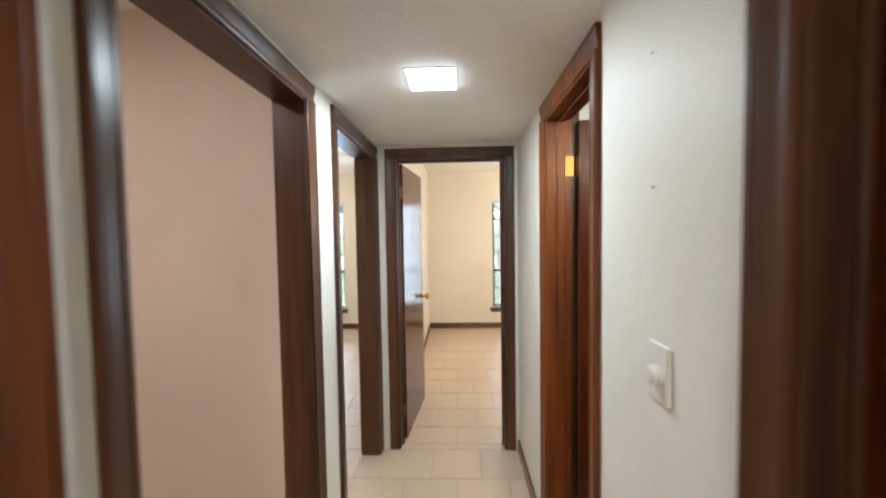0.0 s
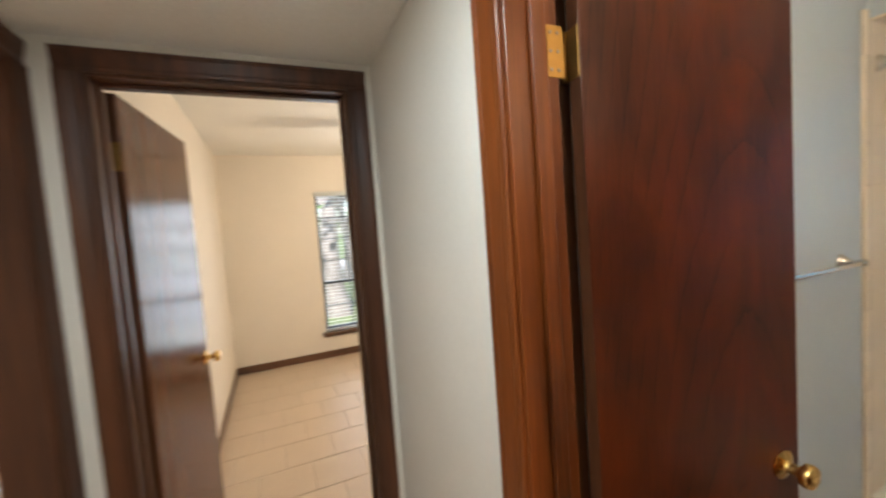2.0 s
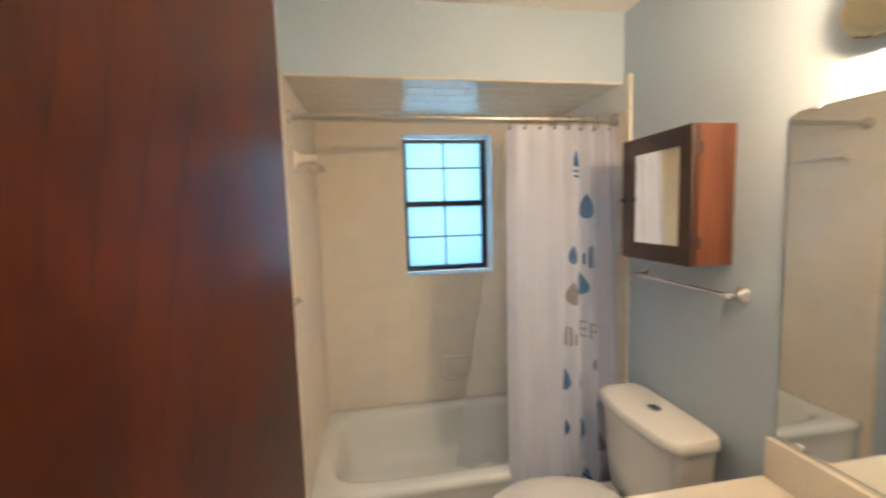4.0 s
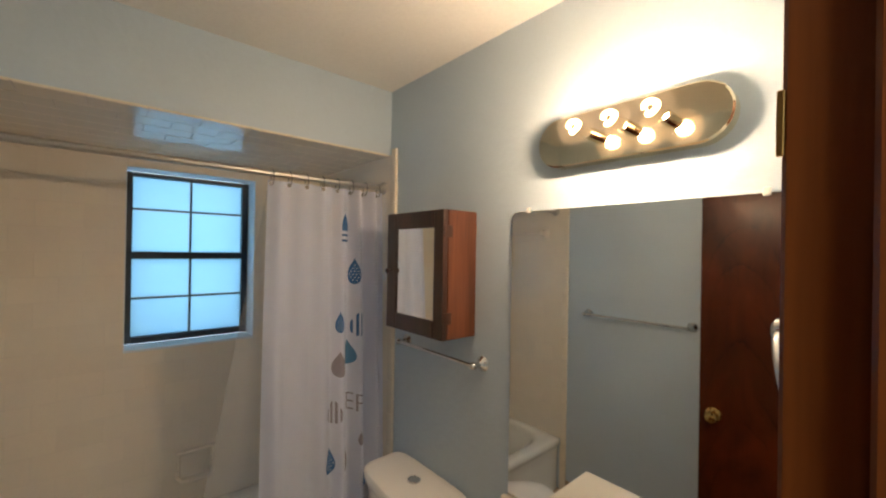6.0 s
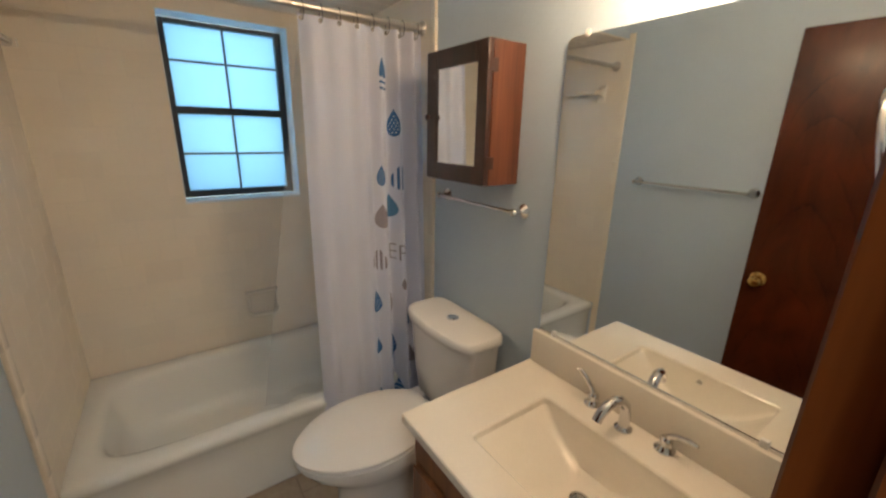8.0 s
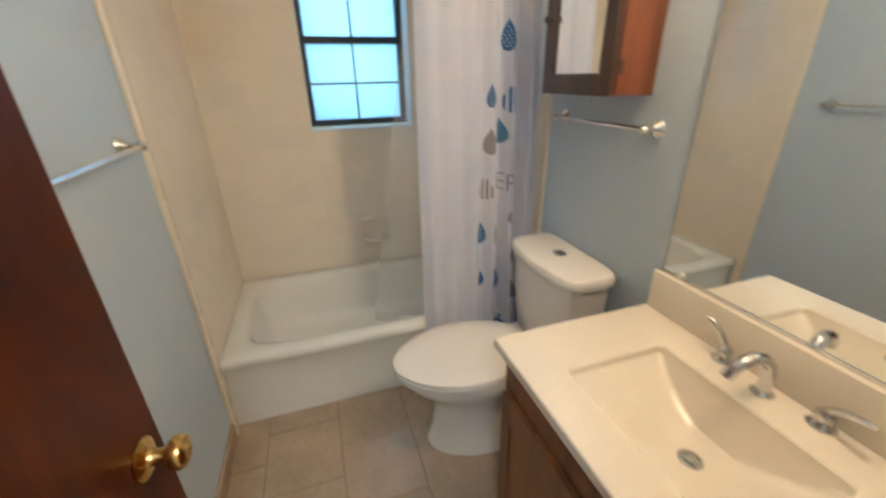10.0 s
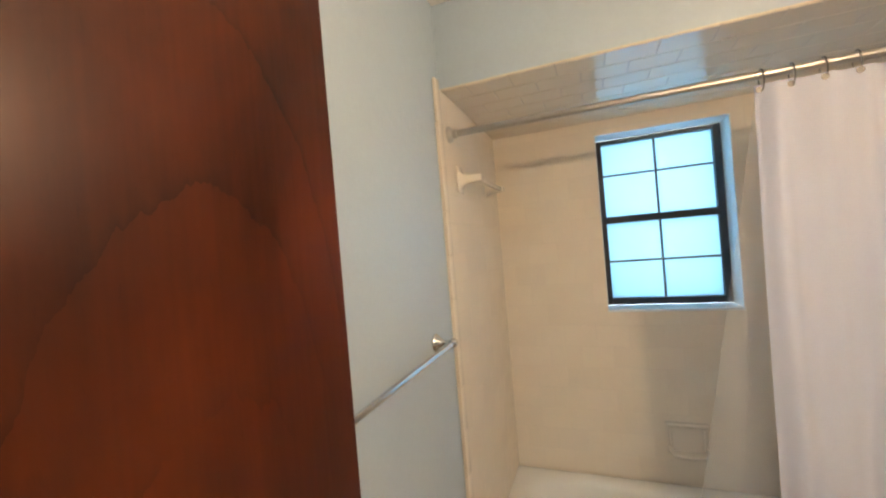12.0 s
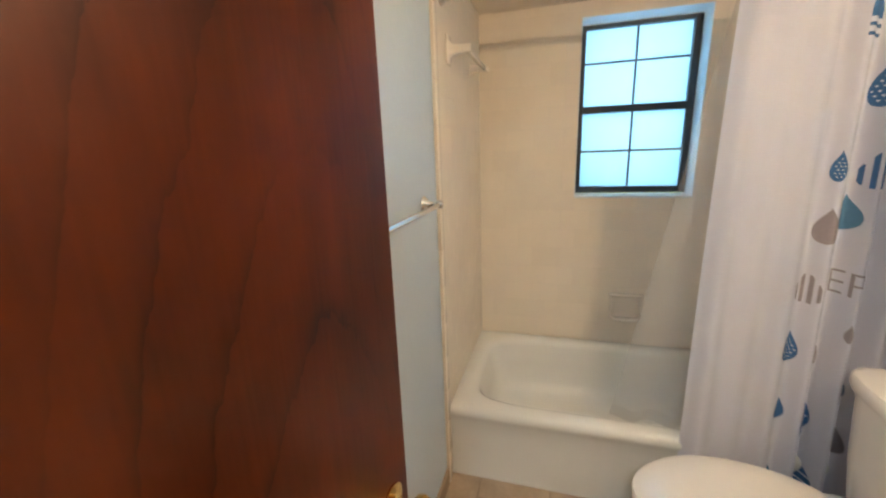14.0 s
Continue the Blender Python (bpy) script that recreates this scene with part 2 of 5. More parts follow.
# ---- building helpers ----
def part(name, bm, mat, parent=None, label="", smooth=False, sharp=38):
    me = bpy.data.meshes.new(name)
    bmesh.ops.recalc_face_normals(bm, faces=bm.faces)
    bm.to_mesh(me)
    bm.free()
    me.materials.append(mat)
    if smooth:
        me.shade_smooth()
        me.set_sharp_from_angle(angle=radians(sharp))
    ob = new(name, me)
    if parent is not None: ob.parent = parent
    if label: ob["label"] = label
    return ob


def thing(name, label, category, at=(0, 0, 0), group="", kind=""):
    ob = new(name)
    ob.location = at
    ob.empty_display_size = 0.05
    return tagged(ob, label, category, group, kind)


def structure(name, bm, mat, label="", category="", smooth=False):
    return tagged(part(name, bm, mat, None, "", smooth), label, category, "", "structure")


def box(bm, x0, x1, y0, y1, z0, z1, bevel=0.0, seg=2):
    r = bmesh.ops.create_cube(bm, size=1, matrix=Matrix.LocRotScale(((x0 + x1) / 2, (y0 + y1) / 2, (z0 + z1) / 2), None, (abs(x1 - x0), abs(y1 - y0), abs(z1 - z0))))
    if bevel:
        es = list({e for v in r["verts"] for e in v.link_edges})
        bmesh.ops.bevel(bm, geom=es, offset=bevel, segments=seg, affect="EDGES", profile=0.5)
    return bm


def boxed(x0, x1, y0, y1, z0, z1, bevel=0.0, seg=2):
    return box(bmesh.new(), x0, x1, y0, y1, z0, z1, bevel, seg)


def rod(bm, a, b, r, r2=None, seg=14):
    a, b = Vector(a), Vector(b)
    q = (b - a).to_track_quat("Z", "Y").to_matrix().to_4x4()
    bmesh.ops.create_cone(bm, cap_ends=True, segments=seg, radius1=r, radius2=r if r2 is None else r2, depth=(b - a).length, matrix=Matrix.Translation((a + b) / 2) @ q)
    return bm


def turned(bm, profile, m=Matrix(), seg=20):
    """Lathe a profile of (radius, height) about z."""
    rings = [[bm.verts.new(m @ Vector((r * math.cos(2 * math.pi * i / seg), r * math.sin(2 * math.pi * i / seg), h))) for i in range(seg)] for r, h in profile]
    for a, b in zip(rings, rings[1:]):
        for i in range(seg):
            bm.faces.new((a[i], a[(i + 1) % seg], b[(i + 1) % seg], b[i]))
    bm.faces.new(rings[0][::-1]); bm.faces.new(rings[-1])
    return bm


def tube(bm, points, radii, seg=12):
    """A swept tube through points."""
    pts = [Vector(p) for p in points]
    if not isinstance(radii, (list, tuple)): radii = [radii] * len(pts)
    rings = []
    side = None
    for i, p in enumerate(pts):
        d = (pts[min(i + 1, len(pts) - 1)] - pts[max(i - 1, 0)]).normalized()
        if side is None: side = d.orthogonal().normalized()
        side = (side - d * side.dot(d)).normalized()
        up = d.cross(side)
        rings.append([bm.verts.new(p + radii[i] * (math.cos(2 * math.pi * k / seg) * side + math.sin(2 * math.pi * k / seg) * up)) for k in range(seg)])
    for a, b in zip(rings, rings[1:]):
        for i in range(seg):
            bm.faces.new((a[i], a[(i + 1) % seg], b[(i + 1) % seg], b[i]))
    bm.faces.new(rings[0][::-1]); bm.faces.new(rings[-1])
    return bm


def loft(bm, rings, cap0=True, cap1=True):
    vs = [[bm.verts.new(p) for p in ring] for ring in rings]
    n = len(vs[0])
    for a, b in zip(vs, vs[1:]):
        for i in range(n):
            bm.faces.new((a[i], a[(i + 1) % n], b[(i + 1) % n], b[i]))
    if cap0: bm.faces.new(vs[0][::-1])
    if cap1: bm.faces.new(vs[-1])
    return bm


def superellipse(cx, cy, rx, ry, z, e=4.0, n=40):
    out = []
    for i in range(n):
        a = 2 * math.pi * i / n
        c, s = math.cos(a), math.sin(a)
        out.append((cx + rx * math.copysign(abs(c) ** (2 / e), c), cy + ry * math.copysign(abs(s) ** (2 / e), s), z))
    return out


# ---- plan ----
XL, XR, YE = -0.345, 0.618, 2.93        # hall's faces and its end wall
T = 0.117                                # partition thickness
BX0, BX1, BY0, BY1 = 0.735, 3.04, 0.70, 2.178   # bathroom
YF = 6.362                               # far wall of the bedrooms
HEAD, HALLTOP, TOP = 2.03, 2.115, 2.44
TUBX = 2.262


def wall_along_y(name, x0, x1, y0, y1, openings, mat, top=TOP, label="", z_floor=0.0):
    bm = bmesh.new()
    y = y0
    for a, b, lo, hi in sorted(openings):
        if a > y: box(bm, x0, x1, y, a, z_floor, top)
        if lo > z_floor: box(bm, x0, x1, a, b, z_floor, lo)
        if hi < top: box(bm, x0, x1, a, b, hi, top)
        y = b
    if y < y1: box(bm, x0, x1, y, y1, z_floor, top)
    return structure(name, bm, mat, label, "wall")


def wall_along_x(name, y0, y1, x0, x1, openings, mat, top=TOP, label=""):
    bm = bmesh.new()
    x = x0
    for a, b, lo, hi in sorted(openings):
        if a > x: box(bm, x, a, y0, y1, 0, top)
        if lo > 0: box(bm, a, b, y0, y1, 0, lo)
        if hi < top: box(bm, a, b, y0, y1, hi, top)
        x = b
    if x < x1: box(bm, x, x1, y0, y1, 0, top)
    return structure(name, bm, mat, label, "wall")


L0, L1, L2 = (-0.02, 0.70), (0.886, 1.715), (2.06, 2.86)
R0, RB = (-0.02, 0.745), (1.445, 2.068)
EO = (-0.222, 0.536)
WL, WR, WZ = (-2.60, -1.60), (0.745, 1.745), (0.31, 1.99)

# hall: each side wall is two leaves, so that each room keeps its own paint
wall_along_y("wall_hall_west", XL - 0.06, XL, -1.2, YE, [(a, b, 0, HEAD) for a, b in (L0, L1, L2)], PAINT, label="off-white textured hall wall with dark door openings")
wall_along_y("wall_hall_east", XR, XR + 0.06, -1.2, YE, [(a, b, 0, HEAD) for a, b in (R0, RB)], PAINT, label="off-white textured hall wall beside the bathroom door")
wall_along_y("wall_bath_west", XR + 0.06, BX0 - 0.009, BY0 - T, YE, [(*RB, 0, HEAD)], BLUE, label="pale blue bathroom wall with the door opening")
wall_along_y("wall_bedroom_east", XL - T, XL - 0.06, -1.2, YE, [(a, b, 0, HEAD) for a, b in (L0, L1, L2)], CREAM, label="cream bedroom wall beside the hall")
wall_along_x("wall_hall_end", YE, YE + 0.06, XL - T, BX1 + 0.1, [(*EO, 0, HEAD)], PAINT, label="off-white end wall of the hall round a doorway")
wall_along_x("wall_bedroom_south", YE + 0.06, YE + T, -0.255, BX1 + 0.1, [(*EO, 0, HEAD)], CREAM, label="cream bedroom wall round the doorway")
wall_along_y("wall_bedroom_west", XL - T, -0.255, YE + 0.06, YF, [], CREAM, label="cream partition between the two bedrooms")
wall_along_x("wall_bedroom_north", YF, YF + 0.15, -3.9, 3.4, [(*WL, *WZ), (*WR, *WZ)], CREAM, label="cream outer wall with two blinded windows")
wall_along_y("wall_bedroom_far_east", 3.3, 3.4, YE, YF, [], CREAM, label="plain cream bedroom wall")
wall_along_y("wall_bedroom_far_west", -3.9, -3.8, 1.8, YF, [], CREAM, label="plain cream bedroom wall")
wall_along_x("wall_closet_side", 1.83, 1.88, -2.1, XL - T, [], CLOSET, label="beige side wall of the hall closet")
wall_along_x("wall_closet_north", 1.88, 1.93, -3.9, XL - T, [], CREAM, label="cream partition beside the closet")
wall_along_y("wall_closet_west", -2.1, -2.02, -1.2, 1.83, [], CLOSET, label="beige back wall of the hall closet")
wall_along_x("wall_hall_south", -1.3, -1.2, -2.1, BX1 + 0.2, [], PAINT, label="plain off-white wall closing the hall")
wall_along_x("wall_bath_south", BY0 - T, BY0, BX0, BX1 + 0.2, [], BLUE, label="pale blue bathroom wall behind the vanity and toilet")
wall_along_x("wall_bath_north", BY1, BY1 + T, BX0, BX1 + 0.2, [], BLUE, label="pale blue bathroom wall behind the open door")
WB = (1.092, 1.656)
WBZ = (1.185, 2.062)
wall_along_y("wall_bath_east", BX1 + 0.006, BX1 + 0.2, BY0, BY1, [(*WB, *WBZ)], WGROUT, label="grouted outer wall behind the tub tiles")
structure("header", boxed(TUBX, TUBX + 0.10, BY0, BY1, 2.14, TOP), BLUE, "pale blue painted header above the tub", "wall")

structure("ceiling_hall", boxed(XL, XR, -1.2, YE, HALLTOP, HALLTOP + 0.05), CEIL, "lowered white hall ceiling", "ceiling")
structure("ceiling_bath", boxed(BX0, TUBX, BY0, BY1, TOP, TOP + 0.05), CEIL, "cream-white bathroom ceiling", "ceiling")
structure("ceiling_bedrooms", boxed(-3.9, 3.4, YE + 0.06, YF + 0.15, TOP, TOP + 0.05), CEIL, "white textured bedroom ceiling", "ceiling")
structure("ceiling_west", boxed(-3.9, XL - 0.06, -1.3, YE + 0.06, TOP, TOP + 0.05), CEIL, "white bedroom ceiling", "ceiling")
structure("roof_slab", boxed(-4.2, 3.8, -1.4, YF + 0.5, TOP + 0.06, TOP + 0.2), CEIL, "plain slab closing the house above", "roof")
floor = structure("floor", boxed(-3.9, 3.4, -1.3, YF + 0.15, -0.06, -0.006), GROUT, "beige ceramic tile floor with sunk grout joints", "floor")

floor_bath = structure("floor_bath", boxed(XR + 0.06, TUBX, BY0, BY1, -0.0055, -0.0025), BGROUT, "brown ceramic tile bathroom floor with dark joints", "floor")


# ---- door frames and trim ----
def casing_profile(bm, length, m, w=0.072):
    """Moulded door casing: a strip of that length along z, its back on y=0, its width along x from 0."""
    pro = [(0, 0), (0, 0.007), (0.004, 0.010), (0.012, 0.0115), (0.015, 0.0100), (0.022, 0.0105), (0.032, 0.0125), (0.044, 0.0150), (0.052, 0.0165), (0.055, 0.0155), (0.058, 0.0175), (w - 0.004, 0.0185), (w, 0.016), (w, 0)]
    rings = [[m @ Vector((x, y, z)) for x, y in pro] for z in (0, length)]
    return loft(bm, rings)


def frame_mat(origin, across, out):
    """Axes: across (the casing's width), out (its thickness), z up."""
    a, o = Vector(across), Vector(out)
    m = Matrix((a, o, a.cross(o))).transposed().to_4x4()
    m.translation = origin
    return m


def door_frame(name, axis, face, out, lo, hi, depth, label, back=True, wood_=None, stops=True, w=0.072):
    """Jambs, stops and casings round an opening from lo to hi in a wall whose face is at `face` and which runs back by depth."""
    ob = thing(name, label, "door frame", (0, 0, 0), "", "structure")
    j = 0.018

    def placed(a0, a1, d0, d1, z0, z1, nm, bev=0.002):
        f0, f1 = face - out * d0, face - out * d1
        f0, f1 = min(f0, f1), max(f0, f1)
        bm = boxed(f0, f1, a0, a1, z0, z1, bev, 1) if axis == "y" else boxed(a0, a1, f0, f1, z0, z1, bev, 1)
        return part(nm, bm, wood_ or TRIM, ob)
    placed(lo, lo + j, -0.002, depth + 0.002, 0, HEAD, "jamb")
    placed(hi - j, hi, -0.002, depth + 0.002, 0, HEAD, "jamb")
    placed(lo + j, hi - j, -0.002, depth + 0.002, HEAD - j, HEAD, "head_jamb")
    s = depth * 0.42
    if stops:
        placed(lo + j, lo + j + 0.011, s, s + 0.032, 0, HEAD - j, "stop")
        placed(hi - j - 0.011, hi - j, s, s + 0.032, 0, HEAD - j, "stop")
        placed(lo + j + 0.011, hi - j - 0.011, s, s + 0.032, HEAD - j - 0.011, HEAD - j, "head_stop")
    sides = [(face, out)] + ([(face - out * depth, -out)] if back else [])
    for f, o in sides:
        for end, sign in ((lo + 0.008, -1), (hi - 0.008, 1)):
            org = (f, end, 0) if axis == "y" else (end, f, 0)
            acr = (0, sign, 0) if axis == "y" else (sign, 0, 0)
            outv = (o, 0, 0) if axis == "y" else (0, o, 0)
            bm = bmesh.new()
            m = frame_mat(org, acr, outv)
            if m.to_3x3().determinant() < 0 or m.to_3x3().col[2].z < 0:
                m = Matrix((Vector(acr), Vector(outv), Vector((0, 0, 1)))).transposed().to_4x4()
                m.translation = org
            casing_profile(bm, HEAD - 0.008, m, w)
            part("casing", bm, wood_ or TRIM, ob)
        org = (f, lo + 0.008 - w, HEAD - 0.008) if axis == "y" else (lo + 0.008 - w, f, HEAD - 0.008)
        outv = (o, 0, 0) if axis == "y" else (0, o, 0)
        along = (0, 1, 0) if axis == "y" else (1, 0, 0)
        m = Matrix((Vector((0, 0, 1)), Vector(outv), Vector(along))).transposed().to_4x4()
        m.translation = org
        bm = bmesh.new()
        casing_profile(bm, hi - lo - 0.016 + 2 * w, m, w)
        part("head_casing", bm, wood_ or TRIM, ob)
    return ob


door_frame("door_frame_1", "y", XR, -1, *RB, 0.106, "cherry-stained wooden frame of the bathroom doorway", False, REDTRIM)
# casing built out so its dark wood stands in for shade in the hinge gap
structure("gap_shade_trim", boxed(BX0 - 0.009, 0.770, RB[1] + 0.004, RB[1] + 0.072, 0, HEAD + 0.06, 0.003, 2), TRIM, "dark wooden casing thickened to stand for shade in the bathroom door gap", "trim")
door_frame("door_frame_2", "x", YE, -1, *EO, T, "dark stained wooden frame at the end of the hall", w=0.066)
door_frame("door_frame_3", "y", XL, 1, *L1, T, "dark stained wooden frame of the closet doorway", stops=False, w=0.066)
door_frame("door_frame_4", "y", XL, 1, *L2, T, "dark stained wooden frame of the bedroom doorway", stops=False)
door_frame("door_frame_5", "y", XL, 1, *L0, T, "brown stained wooden frame beside a closed door", True, REDTRIM)
door_frame("door_frame_6", "y", XR, -1, *R0, T, "dark stained wooden frame beside a closed door")


def knob_set(parent, x, z, thick):
    """Round brass knobs with roses on both faces of a slab whose hall face is at y=0."""
    for side, y in ((-1, 0.0), (1, thick)):
        k = part("knob", turned(bmesh.new(), [(0.001, 0), (0.033, 0), (0.034, 0.004), (0.026, 0.008), (0.015, 0.011), (0.012, 0.018), (0.012, 0.034), (0.018, 0.038), (0.026, 0.044), (0.028, 0.053), (0.025, 0.061), (0.016, 0.065), (0.006, 0.0665), (0.001, 0.0665)],
                                    Matrix.Translation((x, y, z)) @ Matrix.Rotation(radians(-90 * side), 4, "X"), 24), BRASS, parent, "polished brass knob", True)


def slab_door(name, label, width, mat, pin, angle, flip=1, knob=True, hinges=True, knob_z=0.90):
    """Flush door; local x runs from the hinge to the free edge, the seen face is y=0, the slab goes back to y=0.035."""
    ob = thing(name, label, "door", pin, "", "structure")
    ob.rotation_euler = (0, 0, radians(angle))
    th = 0.035 * flip
    part("slab", boxed(0.006, 0.006 + width, 0, th, 0.012, 2.005, 0.0015, 1), mat, ob)
    part("lipping", boxed(0.0052, 0.0061, 0.002 * flip, th - 0.002 * flip, 0.012, 2.003), TRIM, ob)
    if knob:
        knob_set(ob, width - 0.054, knob_z, th) if flip == 1 else knob_set(ob, width - 0.054, knob_z, 0.0)
    if hinges:
        for z in (0.22, 1.806):
            h = part("hinge", rod(bmesh.new(), (0.0, th + 0.004 * flip, z - 0.045), (0.0, th + 0.004 * flip, z + 0.045), 0.006, seg=10), OLDBRASS, ob, "worn brass butt hinge", True)
            for k in range(5):
                part("knuckle", rod(bmesh.new(), (0.0, th + 0.004 * flip, z - 0.045 + 0.018 * k + 0.0012), (0.0, th + 0.004 * flip, z - 0.045 + 0.018 * (k + 1) - 0.0012), 0.0071, seg=12), OLDBRASS, h, "", True)
            part("leaf", boxed(0.0030, 0.0050, 0.003 * flip, th + 0.002 * flip, z - 0.045, z + 0.045, 0.0006, 1), OLDBRASS, h)
    return ob


# bathroom door stands open into the room, nearly square to the hall
slab_door("door_1", "cherry-stained flush wooden door standing open into the bathroom", 0.578, DOOR, (0.752, 2.029, 0), -4.3)
slab_door("door_2", "brown glossy flush door standing open along the bedroom wall", 0.70, DOORB, (-0.178, 3.04, 0), 84.5, 1, knob_z=0.955)
slab_door("door_3", "closed brown flush door beside the hall", 0.68, DOORB, (XL - 0.06, L0[0] + 0.02, 0), 90, 1, hinges=False)
slab_door("door_4", "closed brown flush door beside the hall", 0.72, DOOR, (XR + 0.06, R0[1] - 0.02, 0), -90, 1, hinges=False)
for z in (0.22, 1.806):
    pl = part("jamb_hinge", boxed(0.700, 0.737, 2.0475, 2.0500, z - 0.045, z + 0.045, 0.0008, 1), OLDBRASS, None)
    tagged(pl, "worn brass hinge leaf screwed to the jamb", "hinge", "hinges of the bathroom door")
    for sx in (0.708, 0.724):
        for sz in (-0.032, 0.0, 0.032):
            part("screw", turned(bmesh.new(), [(0.001, 0), (0.0035, 0), (0.003, 0.0012), (0.001, 0.0014)], Matrix.Translation((sx, 2.0476, z + sz)) @ Matrix.Rotation(radians(90), 4, "X"), 8), GREYMETAL, pl)


def baseboard(x0, x1, y0, y1, label="stained wooden baseboard along the wall", mat=None):
    structure("baseboard", boxed(x0, x1, y0, y1, 0, 0.083, 0.004, 2), mat or (BASEWOOD if abs(x1 - x0) > abs(y1 - y0) else BASEWOOD2), label, "baseboard")


BASEWOOD2 = wood("baseboard_wood_y", (0.05, 0.02, 0.009), (0.17, 0.075, 0.033), 0.35, (22, 3, 22), 0.3)
baseboard(-0.252, 3.3, YF - 0.013, YF)
baseboard(-3.8, XL - T - 0.002, YF - 0.013, YF)
baseboard(-0.255, -0.242, YE + T + 0.02, YF - 0.015)
baseboard(XR - 0.013, XR, RB[1] + 0.066, YE - 0.022)
baseboard(XR - 0.013, XR, R0[1] + 0.07, RB[0] - 0.07)
baseboard(XL, XL + 0.013, L1[1] + 0.068, L2[0] - 0.068)
baseboard(0.83, TUBX - 0.063, BY1 - 0.013, BY1, "brown ceramic tile baseboard along the bathroom wall", BTILE)
baseboard(1.56, TUBX - 0.063, BY0, BY0 + 0.013, "brown ceramic tile baseboard along the bathroom wall", BTILE)

# ---- bathroom: tub ----
def make_tub():
    ob = thing("bathtub", "white enamelled alcove bathtub with an apron front", "bathtub", (0, 0, 0))
    x0, x1, y0, y1, zr = TUBX - 0.014, BX1 - 0.001, BY0 + 0.001, BY1 - 0.001, 0.362
    cx, cy = (x0 + x1) / 2, (y0 + y1) / 2
    bm = bmesh.new()
    n = 64

    def ring(rx, ry, z, e, dx=0.0, dy=0.0):
        return superellipse(cx + dx, cy + dy, rx, ry, z, e, n)
    hx, hy = (x1 - x0) / 2, (y1 - y0) / 2
    rings = [ring(hx - 0.016, hy, 0.0, 200), ring(hx - 0.022, hy, 0.02, 200), ring(hx - 0.022, hy, 0.20, 200), ring(hx - 0.018, hy, zr - 0.075, 200), ring(hx - 0.008, hy, zr - 0.055, 200), ring(hx - 0.001, hy, zr - 0.038, 180), ring(hx, hy, zr - 0.026, 160), ring(hx - 0.004, hy - 0.001, zr - 0.014, 120), ring(hx - 0.012, hy - 0.004, zr - 0.005, 80), ring(hx - 0.024, hy - 0.012, zr, 50),
             ring(hx - 0.060, hy - 0.060, zr + 0.001, 9), ring(hx - 0.076, hy - 0.074, zr - 0.003, 7), ring(hx - 0.088, hy - 0.086, zr - 0.012, 6.2), ring(hx - 0.096, hy - 0.096, zr - 0.03, 5.6), ring(hx - 0.112, hy - 0.125, 0.22, 5.0), ring(hx - 0.128, hy - 0.155, 0.13, 4.6), ring(hx - 0.150, hy - 0.19, 0.092, 4.2), ring(hx - 0.185, hy - 0.23, 0.072, 4), ring(hx - 0.23, hy - 0.29, 0.066, 4)]
    loft(bm, rings, True, True)
    part("tub_shell", bm, TUB, ob, "", True)
    part("drain", turned(bmesh.new(), [(0.001, 0.0), (0.035, 0.0), (0.033, 0.003), (0.02, 0.002), (0.001, 0.002)], Matrix.Translation((cx, y0 + 0.36, 0.066))), CHROME, ob, "chrome drain", True)
    return ob


make_tub()


